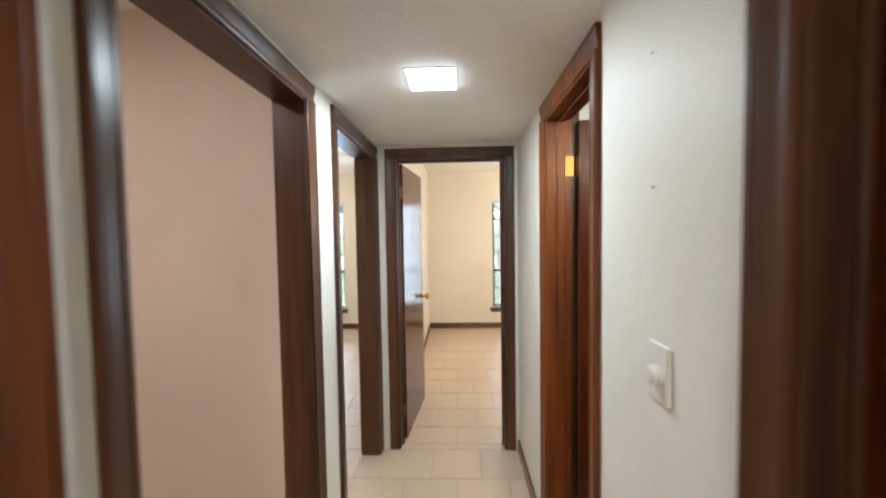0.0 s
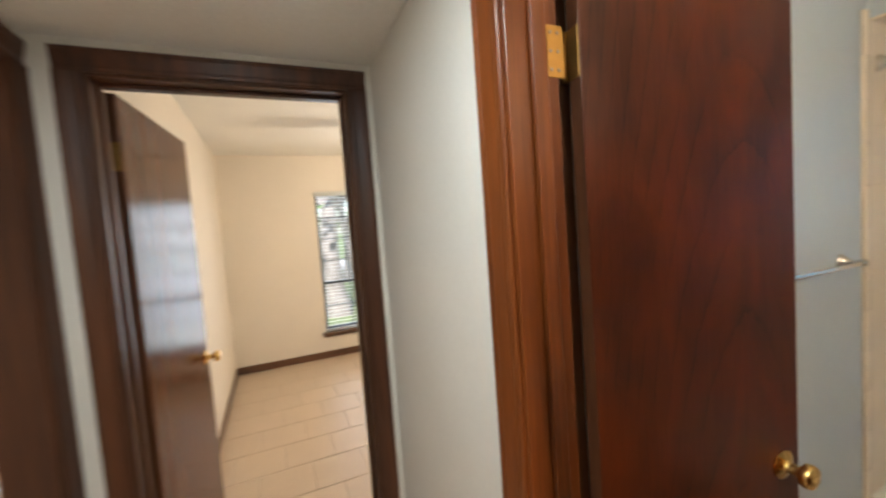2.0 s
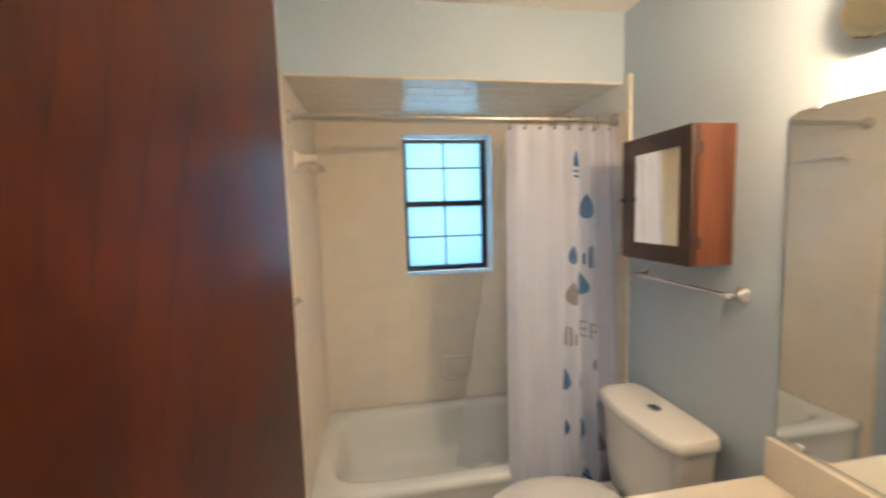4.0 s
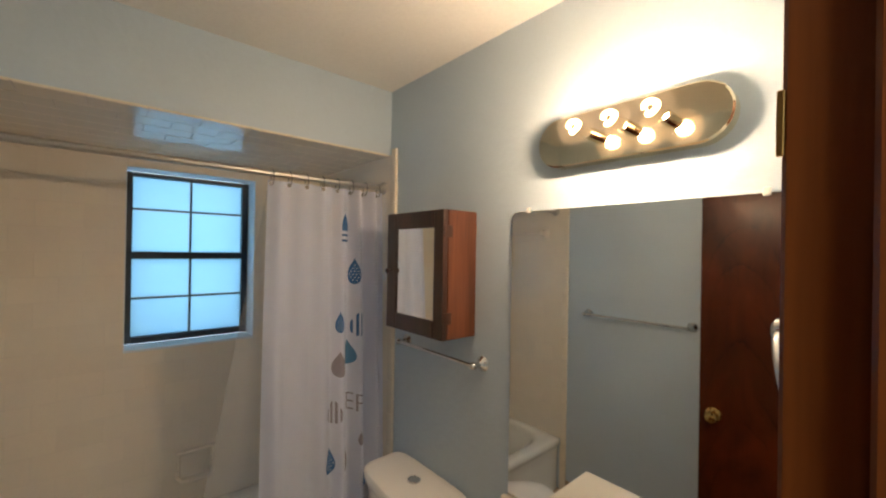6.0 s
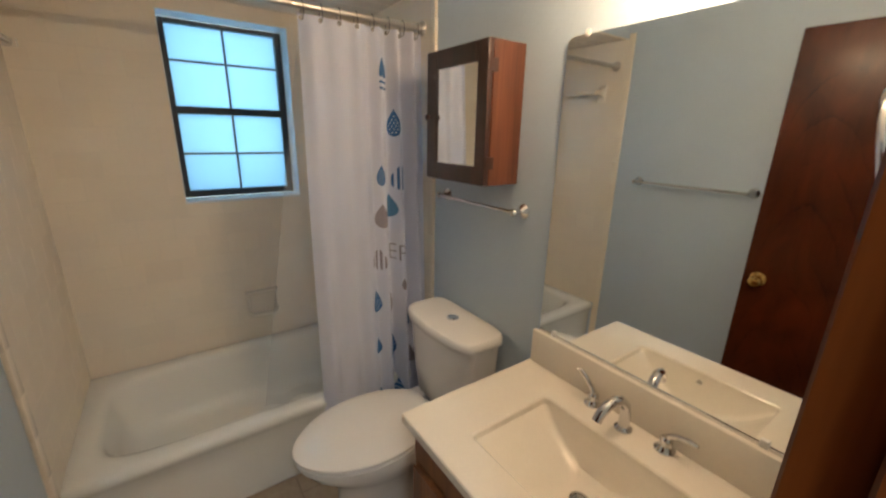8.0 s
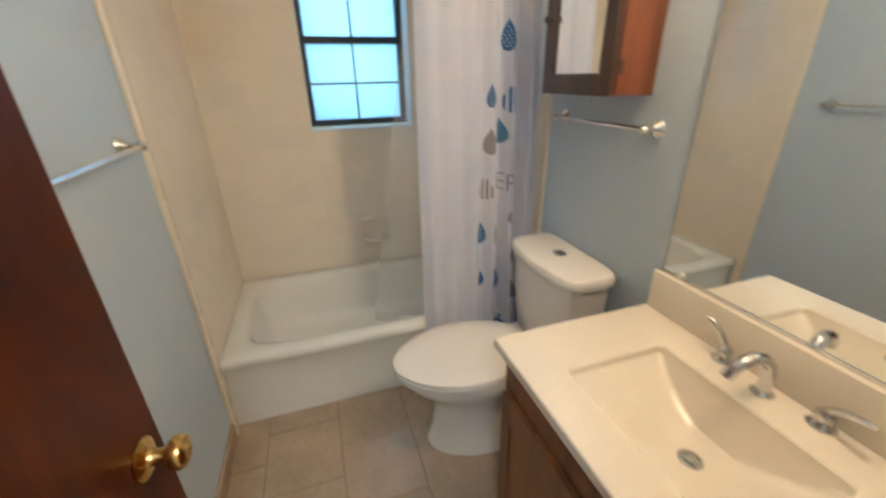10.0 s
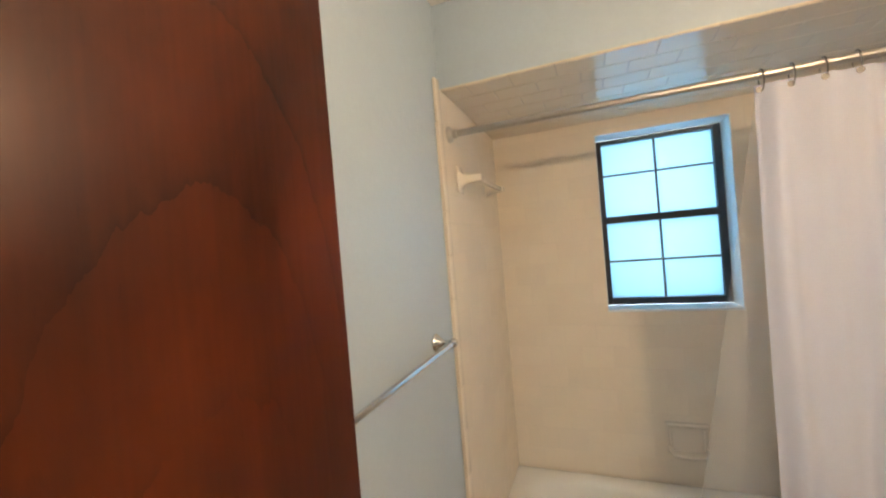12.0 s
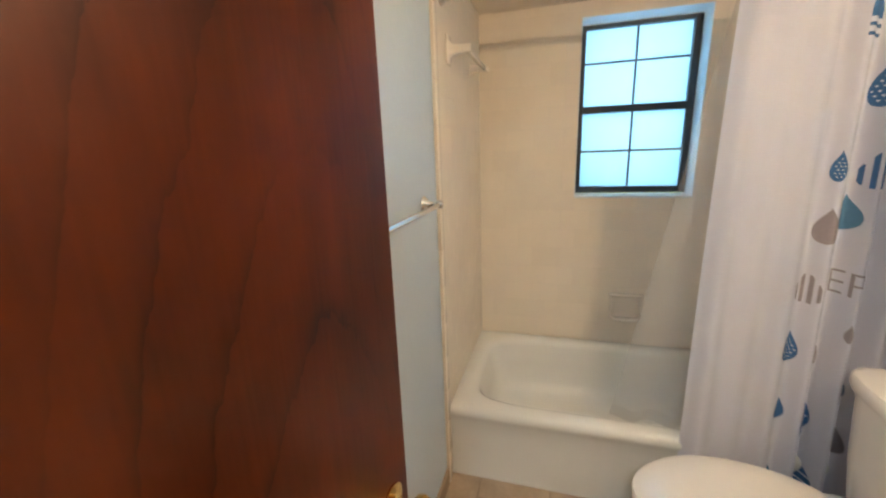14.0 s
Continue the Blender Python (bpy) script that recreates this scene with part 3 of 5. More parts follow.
# ---- bathroom: tiles of the tub surround ----
def tiled(name, label, origin, u, v, w, h, normal, holes=(), as_parts=True, tw=0.152, th_=0.108, wobble=0.0012, bed=0.0056, grout=None, gap=0.0016):
    """Glazed tiles in running bond over a rectangle: u along, v up, pieces proud by 6 mm."""
    o, u, v, nrm = Vector(origin), Vector(u), Vector(v), Vector(normal)
    backing = bmesh.new()
    holder = thing(name, label, "tiles", (0, 0, 0), "", "structure")
    cache = {}
    uneven = random.Random(7)
    joined = bmesh.new()
    rows = int(math.ceil(h / th_))
    for r in range(rows):
        z0, z1 = r * th_, min((r + 1) * th_, h)
        start = -tw / 2 if r % 2 else 0.0
        k = 0
        while start + k * tw < w - 1e-6:
            a0, a1 = max(0, start + k * tw), min(w, start + (k + 1) * tw)
            k += 1
            pieces = [(a0, a1, z0, z1)]
            for ha0, ha1, hz0, hz1 in holes:
                nxt = []
                for p0, p1, q0, q1 in pieces:
                    if p1 <= ha0 or p0 >= ha1 or q1 <= hz0 or q0 >= hz1:
                        nxt.append((p0, p1, q0, q1)); continue
                    if p0 < ha0: nxt.append((p0, ha0, q0, q1))
                    if p1 > ha1: nxt.append((ha1, p1, q0, q1))
                    m0, m1 = max(p0, ha0), min(p1, ha1)
                    if q0 < hz0: nxt.append((m0, m1, q0, hz0))
                    if q1 > hz1: nxt.append((m0, m1, hz1, q1))
                pieces = nxt
            for p0, p1, q0, q1 in pieces:
                pw, ph = p1 - p0 - gap, q1 - q0 - gap
                if pw < 0.006 or ph < 0.006: continue
                c = o + u * ((p0 + p1) / 2) + v * ((q0 + q1) / 2)
                m = Matrix((u, v, nrm)).transposed().to_4x4() @ Matrix.Rotation(uneven.gauss(0, wobble), 4, "X") @ Matrix.Rotation(uneven.gauss(0, wobble), 4, "Y"); m.translation = c
                key = (round(pw, 4), round(ph, 4))
                e, d = 0.0012, 0.006
                co = [(sx * pw / 2, sy * ph / 2, 0) for sx, sy in ((-1, -1), (1, -1), (1, 1), (-1, 1))] + [(sx * pw / 2, sy * ph / 2, d - e) for sx, sy in ((-1, -1), (1, -1), (1, 1), (-1, 1))] + [(sx * (pw / 2 - e), sy * (ph / 2 - e), d) for sx, sy in ((-1, -1), (1, -1), (1, 1), (-1, 1))]
                fa = [(8, 9, 10, 11)] + [(i, (i + 1) % 4, 4 + (i + 1) % 4, 4 + i) for i in range(4)] + [(4 + i, 4 + (i + 1) % 4, 8 + (i + 1) % 4, 8 + i) for i in range(4)]
                if as_parts:
                    if key not in cache:
                        me = bpy.data.meshes.new("tile"); me.from_pydata(co, [], fa); me.materials.append(WTILE); cache[key] = me
                    t = new("tile", cache[key]); t.parent = holder; t.matrix_local = m
                else:
                    vs = [joined.verts.new(m @ Vector(q)) for q in co]
                    for f in fa: joined.faces.new([vs[i] for i in f])
    bb = bmesh.new()
    spans = [(0.0, w, 0.0, h)]
    for ha0, ha1, hz0, hz1 in holes:
        spans = [(0.0, ha0, 0.0, h), (ha1, w, 0.0, h), (ha0, ha1, 0.0, hz0), (ha0, ha1, hz1, h)]
    for p0, p1, q0, q1 in spans:
        vs = [bb.verts.new(o + u * a + v * b + nrm * bed) for a, b in ((p0, q0), (p1, q0), (p1, q1), (p0, q1))]
        bb.faces.new(vs)
    part("grout_bed", bb, grout or WGROUT, holder)
    if as_parts: joined.free()
    else:
        part("tile_field", joined, WTILE, holder)
    return holder


def tile_surround():
    w = BY1 - BY0
    hole = [(BY1 - WB[1], BY1 - WB[0], WBZ[0] - 0.36, WBZ[1] - 0.36)]
    tiled("tiles_back", "cream-white glazed tiles of the tub's back wall", (BX1 + 0.006, BY1, 0.36), (0, -1, 0), (0, 0, 1), w, 1.775, (-1, 0, 0), hole)
    tiled("tiles_north", "cream-white glazed tiles at the tub's side wall", (TUBX - 0.02, BY1 - 0.004, 0.36), (1, 0, 0), (0, 0, 1), BX1 - TUBX + 0.02, 1.775, (0, -1, 0))
    tiled("tiles_south", "cream-white glazed tiles at the tub's plumbing wall", (BX1, BY0 + 0.004, 0.36), (-1, 0, 0), (0, 0, 1), BX1 - TUBX + 0.02, 1.775, (0, 1, 0))
    structure("ceiling_tub", boxed(TUBX + 0.10, BX1 + 0.2, BY0, BY1, 2.146, 2.2), WGROUT, "grouted ceiling over the tub", "ceiling")
    structure("backing_header", boxed(TUBX + 0.001, TUBX + 0.10, BY0, BY1, 2.1365, 2.14), WGROUT, "grouted underside of the header", "ceiling")
    c = tiled("ceiling_tiles", "glazed running-bond tiles on the ceiling over the tub", (TUBX + 0.002, BY0 + 0.01, 2.1385), (0, 1, 0), (1, 0, 0), w - 0.02, BX1 - TUBX, (0, 0, -1), as_parts=False, wobble=0.003, bed=0.0042, grout=CGROUT, gap=0.0034)
    # bullnose trim up the front edges
    for y0, y1, nm in ((BY1 - 0.014, BY1, "north"), (BY0, BY0 + 0.014, "south")):
        h = thing("bullnose_trim", "cream glazed bullnose trim up the tub's front edge", "trim", (0, 0, 0), "", "structure")
        for i in range(14):
            z0 = 0.0 + i * 0.1545
            part("trim_tile", boxed(TUBX - 0.062, TUBX - 0.016 if z0 < 0.3 else TUBX - 0.021, y0 if nm == "north" else y0, y1, z0, min(z0 + 0.1541, 2.178), 0.006 if i == 13 else 0.0022, 3), WTILE, h, "", True)


tile_surround()


# ---- bathroom: window ----
def bath_window():
    ob = thing("window_1", "small dark-framed sash window with frosted panes above the tub", "window", (0, 0, 0), "", "structure")
    x = 3.195
    y0, y1, z0, z1 = WB[0], WB[1], WBZ[0], WBZ[1]
    yl, yr = y1 - 0.004, y0 + 0.004
    mid = 1.622
    zs = (z0 + 0.012, z1 - 0.006)
    for a, b, c, d in ((yr, yr + 0.032, *zs), (yl - 0.026, yl, *zs)):
        part("window_frame", boxed(x - 0.03, x + 0.02, a, b, c, d, 0.003, 2), BLACK, ob)
    part("window_frame", boxed(x - 0.03, x + 0.02, yr + 0.032, yl - 0.026, zs[1] - 0.02, zs[1], 0.003, 2), BLACK, ob)
    part("window_frame", boxed(x - 0.034, x + 0.02, yr + 0.032, yl - 0.026, zs[0], zs[0] + 0.034, 0.003, 2), BLACK, ob)
    part("meeting_rail", boxed(x - 0.036, x + 0.012, yr + 0.032, yl - 0.026, mid, mid + 0.036, 0.003, 2), BLACK, ob)
    yc = (yr + 0.032 + yl - 0.026) / 2
    frost = material("frosted_glass", (0.80, 0.93, 0.97), 0.25, vary=0.05, scale=3, fine=0.01)
    n, l = frost.node_tree.nodes, frost.node_tree.links
    tr = n.new("ShaderNodeBsdfTranslucent"); tr.inputs[0].default_value = (0.50, 0.67, 0.765, 1)
    mx = n.new("ShaderNodeMixShader"); mx.inputs[0].default_value = 0.85
    l.new(n["Principled BSDF"].outputs[0], mx.inputs[1]); l.new(tr.outputs[0], mx.inputs[2])
    l.new(mx.outputs[0], n["Material Output"].inputs[0])
    for zl, zh, xx in ((zs[0] + 0.034, mid, x - 0.012), (mid + 0.036, zs[1] - 0.02, x)):
        zc = (zl + zh) / 2 - 0.004 if zl < 1.5 else 1.874
        part("muntin", boxed(xx - 0.008, xx + 0.008, yc - 0.0048, yc + 0.0048, zl, zh, 0.002, 1), BLACK, ob)
        part("muntin", boxed(xx - 0.0075, xx + 0.0075, yr + 0.032, yc - 0.006, zc - 0.0046, zc + 0.0046, 0.002, 1), BLACK, ob)
        part("muntin", boxed(xx - 0.0075, xx + 0.0075, yc + 0.006, yl - 0.026, zc - 0.0046, zc + 0.0046, 0.002, 1), BLACK, ob)
        for ya, yb in ((yr + 0.032, yc - 0.006), (yc + 0.006, yl - 0.026)):
            for za, zb in ((zl, zc - 0.006), (zc + 0.006, zh)):
                part("pane", boxed(xx + 0.001, xx + 0.005, ya, yb, za, zb), frost, ob, "frosted glass pane")
    # tiled reveal
    rv = material("reveal_paint", (0.80, 0.86, 0.88), 0.3, vary=0.02)
    part("reveal", boxed(BX1 - 0.002, x - 0.03, y0 - 0.001, y0 + 0.003, z0, z1), rv, ob)
    part("reveal", boxed(BX1 - 0.002, x - 0.03, y1 - 0.003, y1 + 0.001, z0, z1), rv, ob)
    part("reveal", boxed(BX1 - 0.002, x - 0.03, y0 + 0.003, y1 - 0.003, z1 - 0.003, z1 + 0.001), rv, ob)
    part("window_sill", boxed(BX1 - 0.008, x - 0.03, y0 + 0.003, y1 - 0.003, z0 - 0.002, z0 + 0.010, 0.003, 2), rv, ob)


bath_window()


# ---- bathroom: shower rod, curtain, liner ----
RODX, RODZ = 2.305, 1.985


def shower_rod():
    ob = thing("shower_rod", "brushed nickel shower curtain rod across the tub", "curtain rod", (0, 0, 0))
    part("tube", rod(bmesh.new(), (RODX, BY0 + 0.01, RODZ), (RODX, BY1 - 0.01, RODZ), 0.0125, seg=20), NICKEL, ob, "", True)
    for y, s in ((BY0 + 0.0105, 1), (BY1 - 0.0105, -1)):
        part("flange", turned(bmesh.new(), [(0.001, 0), (0.03, 0), (0.03, 0.006), (0.024, 0.014), (0.017, 0.018), (0.016, 0.034), (0.013, 0.036)], Matrix.Translation((RODX, y, RODZ)) @ Matrix.Rotation(radians(-90 * s), 4, "X")), NICKEL, ob, "", True)


shower_rod()
CY0, CY1 = BY0 + 0.022, 1.235


def curtain_x(y, z):
    """Where the hanging cloth lies: folds that deepen and spread towards the hem."""
    u = (y - CY0) / (CY1 - CY0)
    d = (1.95 - z) / 1.8
    a = 0.025 + 0.014 * d
    f = math.sin(2 * math.pi * (u * 6.2 + 0.25 * math.sin(3 * u) + 0.04 * d)) * a * (0.75 + 0.5 * math.sin(5.1 * u + 1))
    f += 0.006 * math.sin(17 * u + 3 * d) * d
    return RODX - 0.004 - 0.085 * d + f


def curtain_y(y, z):
    d = (1.95 - z) / 1.8
    u = (y - CY0) / (CY1 - CY0)
    return y + u * (0.03 * d + 0.012 * math.sin(2.3 * d + 0.4)) - 0.0 * d


def shower_curtain():
    ob = thing("shower_curtain", "white cloth shower curtain with printed blue and grey raindrops, drawn aside", "shower curtain", (0, 0, 0))
    nu, nv = 150, 44
    bm = bmesh.new()
    grid = []
    for j in range(nv + 1):
        z = 1.962 - (1.962 - 0.13) * j / nv
        grid.append([bm.verts.new((curtain_x(CY0 + (CY1 - CY0) * i / nu, z), curtain_y(CY0 + (CY1 - CY0) * i / nu, z), z - (0.006 * abs(math.sin(6.0 * math.pi * i / nu)) if j == 0 else 0))) for i in range(nu + 1)])
    for j in range(nv):
        for i in range(nu):
            bm.faces.new((grid[j][i], grid[j][i + 1], grid[j + 1][i + 1], grid[j + 1][i]))
    cloth = part("cloth", bm, FABRIC, ob, "", True)
    n, l = FABRIC.node_tree.nodes, FABRIC.node_tree.links
    tr = n.new("ShaderNodeBsdfTranslucent"); tr.inputs[0].default_value = (0.80, 0.81, 0.90, 1)
    mx = n.new("ShaderNodeMixShader"); mx.inputs[0].default_value = 0.38
    l.new(n["Principled BSDF"].outputs[0], mx.inputs[1]); l.new(tr.outputs[0], mx.inputs[2]); l.new(mx.outputs[0], n["Material Output"].inputs[0])

    def printed(nm, pieces, mat, label, proud=0.0022):
        """Prints that lie 1.5 mm proud of the cloth: quads of (y0, y1, z0, z1) rows."""
        b = bmesh.new()
        for rows in pieces:
            prev = None
            for z, ya, yb in rows:
                k = 7
                cur = []
                for q in range(k + 1):
                    yy = ya + (yb - ya) * q / k
                    cur.append(b.verts.new((curtain_x(yy, z) - proud, curtain_y(yy, z), z)))
                if prev:
                    for q in range(k): b.faces.new((prev[q], prev[q + 1], cur[q + 1], cur[q]))
                prev = cur
        part(nm, b, mat, ob, label, True)

    def drop(y, z, w, h, style, mat, lab):
        def half(t):   # half-width of a drop, t from 0 (tip, top) to 1 (round foot)
            if t <= 0 or t >= 1: return 0.001
            return w / 2 * (math.sin(math.pi / 2 * t / 0.66) ** 1.2 if t < 0.66 else math.sqrt(max(0.0, 1 - ((t - 0.66) / 0.34) ** 2)))
        n_ = 26
        rows = [(z + h / 2 - h * i / n_, y - half(i / n_), y + half(i / n_)) for i in range(n_ + 1)]
        if style == "solid":
            printed("print_drop", [rows], mat, lab)
        elif style == "dome":
            up = []
            for i in range(n_ + 1):
                k = math.sqrt(1 - max(0.0, 1 - i / (n_ * 0.5)) ** 2)
                up.append((z + h / 2 - h * i / n_, y - w / 2 * max(k, 0.02), y + w / 2 * max(k, 0.02)))
            printed("print_drop", [up[:17], up[19:22], up[24:]], mat, lab)
        elif style == "bands":
            cut = []
            for k in range(5):
                a = int(n_ * (0.12 + k * 0.18)); bb = int(n_ * (0.12 + k * 0.18 + 0.10)) + 1
                cut.append(rows[a:bb + 1])
            printed("print_drop", [c for c in cut if len(c) > 1], mat, lab)
        elif style == "stripes":
            pcs = []
            for k in range(4):
                c0, c1 = -0.45 + k * 0.26, -0.45 + k * 0.26 + 0.13
                seg = [(zz, max(a, y + c0 * w), min(b_, y + c1 * w)) for zz, a, b_ in rows]
                seg = [q for q in seg if q[2] - q[1] > 0.001]
                if len(seg) > 1: pcs.append(seg)
            printed("print_drop", pcs, mat, lab)
        else:
            printed("print_drop", [rows], mat, lab)
            pcs = []
            for r in range(4, n_ - 1, 3):
                for k in range(-4, 5):
                    c = y + (k + (0.5 if (r // 3) % 2 else 0)) * w * 0.24
                    zz, a, b_ = rows[r]
                    if a + 0.004 < c < b_ - 0.004:
                        pcs.append([(zz + h * 0.022, c - w * 0.03, c + w * 0.03), (zz, c - w * 0.06, c + w * 0.06), (zz - h * 0.022, c - w * 0.03, c + w * 0.03)])
            printed("print_spots", pcs, FABRIC, "white spots in the print", 0.0036)
    items = [(0.928, 1.785, 0.048, 0.125, "dome", PRINT_BLUE), (0.886, 1.59, 0.036, 0.115, "dots", PRINT_BLUE), (0.872, 1.36, 0.052, 0.12, "stripes", PRINT_BLUE),
             (0.955, 1.37, 0.028, 0.09, "dots", PRINT_BLUE), (0.905, 1.23, 0.048, 0.11, "solid", PRINT_TEAL), (0.955, 1.19, 0.050, 0.11, "solid", PRINT_GREY), (0.972, 0.99, 0.055, 0.11, "stripes", PRINT_GREY),
             (0.870, 0.86, 0.016, 0.06, "solid", PRINT_GREY), (0.990, 0.785, 0.045, 0.11, "dots", PRINT_BLUE), (0.915, 0.765, 0.026, 0.13, "solid", PRINT_GREY), (0.838, 0.655, 0.036, 0.13, "solid", PRINT_BLUE),
             (0.990, 0.555, 0.034, 0.08, "solid", PRINT_BLUE), (0.918, 0.54, 0.048, 0.15, "dots", PRINT_BLUE), (0.828, 0.46, 0.036, 0.12, "solid", PRINT_GREY), (0.902, 0.30, 0.045, 0.14, "bands", PRINT_BLUE), (0.99, 0.28, 0.04, 0.10, "solid", PRINT_TEAL)]
    for y, z, w, h, st, mt in items:
        drop(y - 0.017, z, w, h, st, mt, {"solid": "solid printed raindrop", "dome": "banded printed dome", "dots": "dotted printed raindrop", "stripes": "striped printed raindrop", "bands": "banded printed raindrop"}[st])
    # half-hidden lettering: plain strokes
    pcs = []
    for y0, y1, z0, z1 in ((0.918, 0.922, 0.978, 1.052), (0.922, 0.930, 1.012, 1.018), (0.903, 0.907, 0.976, 1.050), (0.888, 0.903, 1.044, 1.050), (0.888, 0.903, 1.010, 1.016), (0.888, 0.903, 0.976, 0.982), (0.878, 0.882, 0.974, 1.048), (0.862, 0.878, 1.042, 1.048), (0.862, 0.878, 1.008, 1.014), (0.860, 0.864, 1.008, 1.048), (0.838, 0.854, 1.040, 1.046), (0.850, 0.854, 1.012, 1.040), (0.838, 0.854, 1.006, 1.012), (0.838, 0.842, 0.978, 1.006), (0.838, 0.854, 0.972, 0.978)):
        pcs.append([(z1, y0 - 0.017, y1 - 0.017), ((z0 + z1) / 2, y0 - 0.017, y1 - 0.017), (z0, y0 - 0.017, y1 - 0.017)])
    printed("lettering", pcs, PRINT_GREY, "grey printed strokes")
    for k in range(8):
        y = CY0 + 0.02 + k * (CY1 - CY0 - 0.03) / 7
        part("ring", tube(bmesh.new(), [(RODX + 0.019 * math.cos(a), y, RODZ - 0.014 + 0.03 * math.sin(a)) for a in [i * math.pi / 8 for i in range(17)]], 0.0018, 6), GREYMETAL, ob, "dull metal curtain ring", True)
        part("eyelet", turned(bmesh.new(), [(0.004, 0), (0.009, 0), (0.009, 0.002), (0.004, 0.002)], Matrix.Translation((curtain_x(y, 1.945) - 0.002, curtain_y(y, 1.945), 1.945)) @ Matrix.Rotation(radians(-90), 4, "Y"), 12), GREYMETAL, ob, "", True)
    return ob


shower_curtain()


def shower_liner():
    ob = thing("shower_liner", "clear plastic shower liner hanging inside the tub", "shower liner", (0, 0, 0))
    nu, nv = 60, 30
    bm = bmesh.new()
    grid = []
    for j in range(nv + 1):
        d = j / nv
        z = 1.95 - 1.66 * d
        row = []
        for i in range(nu + 1):
            u = i / nu
            y = BY0 + 0.03 + u * (0.50 + 0.26 * d)
            x = 2.335 + 0.10 * d + 0.012 * math.sin(2 * math.pi * (5 * u + 0.3 * d)) * (0.5 + d)
            row.append(bm.verts.new((x, y, z)))
        grid.append(row)
    for j in range(nv):
        for i in range(nu):
            bm.faces.new((grid[j][i], grid[j][i + 1], grid[j + 1][i + 1], grid[j + 1][i]))
    hem = bmesh.new()
    lo = [hem.verts.new(v.co + Vector((-0.0015, 0, 0))) for v in grid[nv]]
    hi_ = [hem.verts.new(v.co + Vector((-0.0015, 0, 0.0))) for v in grid[nv - 1]]
    for i in range(nu): hem.faces.new((lo[i], lo[i + 1], hi_[i + 1], hi_[i]))
    top = bmesh.new()
    lo = [top.verts.new(v.co + Vector((-0.0015, 0, 0))) for v in grid[1]]
    hi_ = [top.verts.new(v.co + Vector((-0.0015, 0, 0))) for v in grid[0]]
    for i in range(nu): top.faces.new((lo[i], lo[i + 1], hi_[i + 1], hi_[i]))
    band = glassy("vinyl_band", (0.95, 0.96, 0.97), 0.08, 0.2)
    part("hem", hem, band, ob, "doubled clear hem", True)
    part("top_band", top, band, ob, "doubled clear top band", True)
    part("sheet", bm, glassy("clear_vinyl", (0.95, 0.96, 0.97), 0.17, 0.16), ob, "", True)


shower_liner()


# ---- bathroom: soap dishes ----
def soap_dish():
    ob = thing("soap_dish", "cream ceramic recessed soap dish with a grab lip", "soap dish", (BX1, 1.358, 0.58))
    part("plate", boxed(-0.006, 0.0, -0.086, 0.086, -0.078, 0.078, 0.003, 2), CERAMIC, ob, "", True)
    part("upper_lip", boxed(-0.034, -0.005, -0.088, 0.088, 0.060, 0.077, 0.007, 4), CERAMIC, ob, "", True)
    for sy in (-1, 1):
        part("side_lip", boxed(-0.020, -0.005, sy * 0.072 - 0.007, sy * 0.072 + 0.007, -0.052, 0.058, 0.006, 3), CERAMIC, ob, "", True)
    tray = [(-0.006, -0.074, -0.045), (-0.034, -0.074, -0.052), (-0.056, -0.060, -0.060), (-0.062, -0.03, -0.064), (-0.063, 0.0, -0.065), (-0.062, 0.03, -0.064), (-0.056, 0.060, -0.060), (-0.034, 0.074, -0.052), (-0.006, 0.074, -0.045)]
    part("tray_lip", tube(bmesh.new(), tray, 0.0085, 10), CERAMIC, ob, "", True)
    part("tray", boxed(-0.056, -0.005, -0.070, 0.070, -0.074, -0.062, 0.005, 3), CERAMIC, ob, "", True)


soap_dish()


def corner_shelf():
    ob = thing("ceramic_towel_bar", "cream ceramic towel bar with a moulded post beside the tub", "towel bar", (2.385, BY1 - 0.010, 1.828))
    part("plate", boxed(-0.032, 0.032, -0.009, 0, -0.052, 0.052, 0.005, 3), CERAMIC, ob, "", True)
    post = [superellipse(0, 0, rx, rz, 0, 4, 24) for rx, rz in ((0.026, 0.036), (0.018, 0.021), (0.015, 0.016), (0.0145, 0.0145), (0.012, 0.012))]
    part("post", loft(bmesh.new(), [[(px, yy, pz) for px, pz, _ in ring] for ring, yy in zip(post, (-0.008, -0.022, -0.045, -0.088, -0.094))]), CERAMIC, ob, "", True)
    part("bar", boxed(0.015, BAR_END - 2.385, -0.080, -0.063, -0.0085, 0.0085, 0.003, 2), CERAMIC, ob, "", True)
    end = [superellipse(0, 0, rx, rz, 0, 4, 24) for rx, rz in ((0.020, 0.026), (0.016, 0.017), (0.014, 0.014), (0.013, 0.013))]
    part("end_post", loft(bmesh.new(), [[(BAR_END - 2.385 + px, yy, pz) for px, pz, _ in ring] for ring, yy in zip(end, (0.0, -0.02, -0.05, -0.088))]), CERAMIC, ob, "", True)


BAR_END = 2.80
corner_shelf()


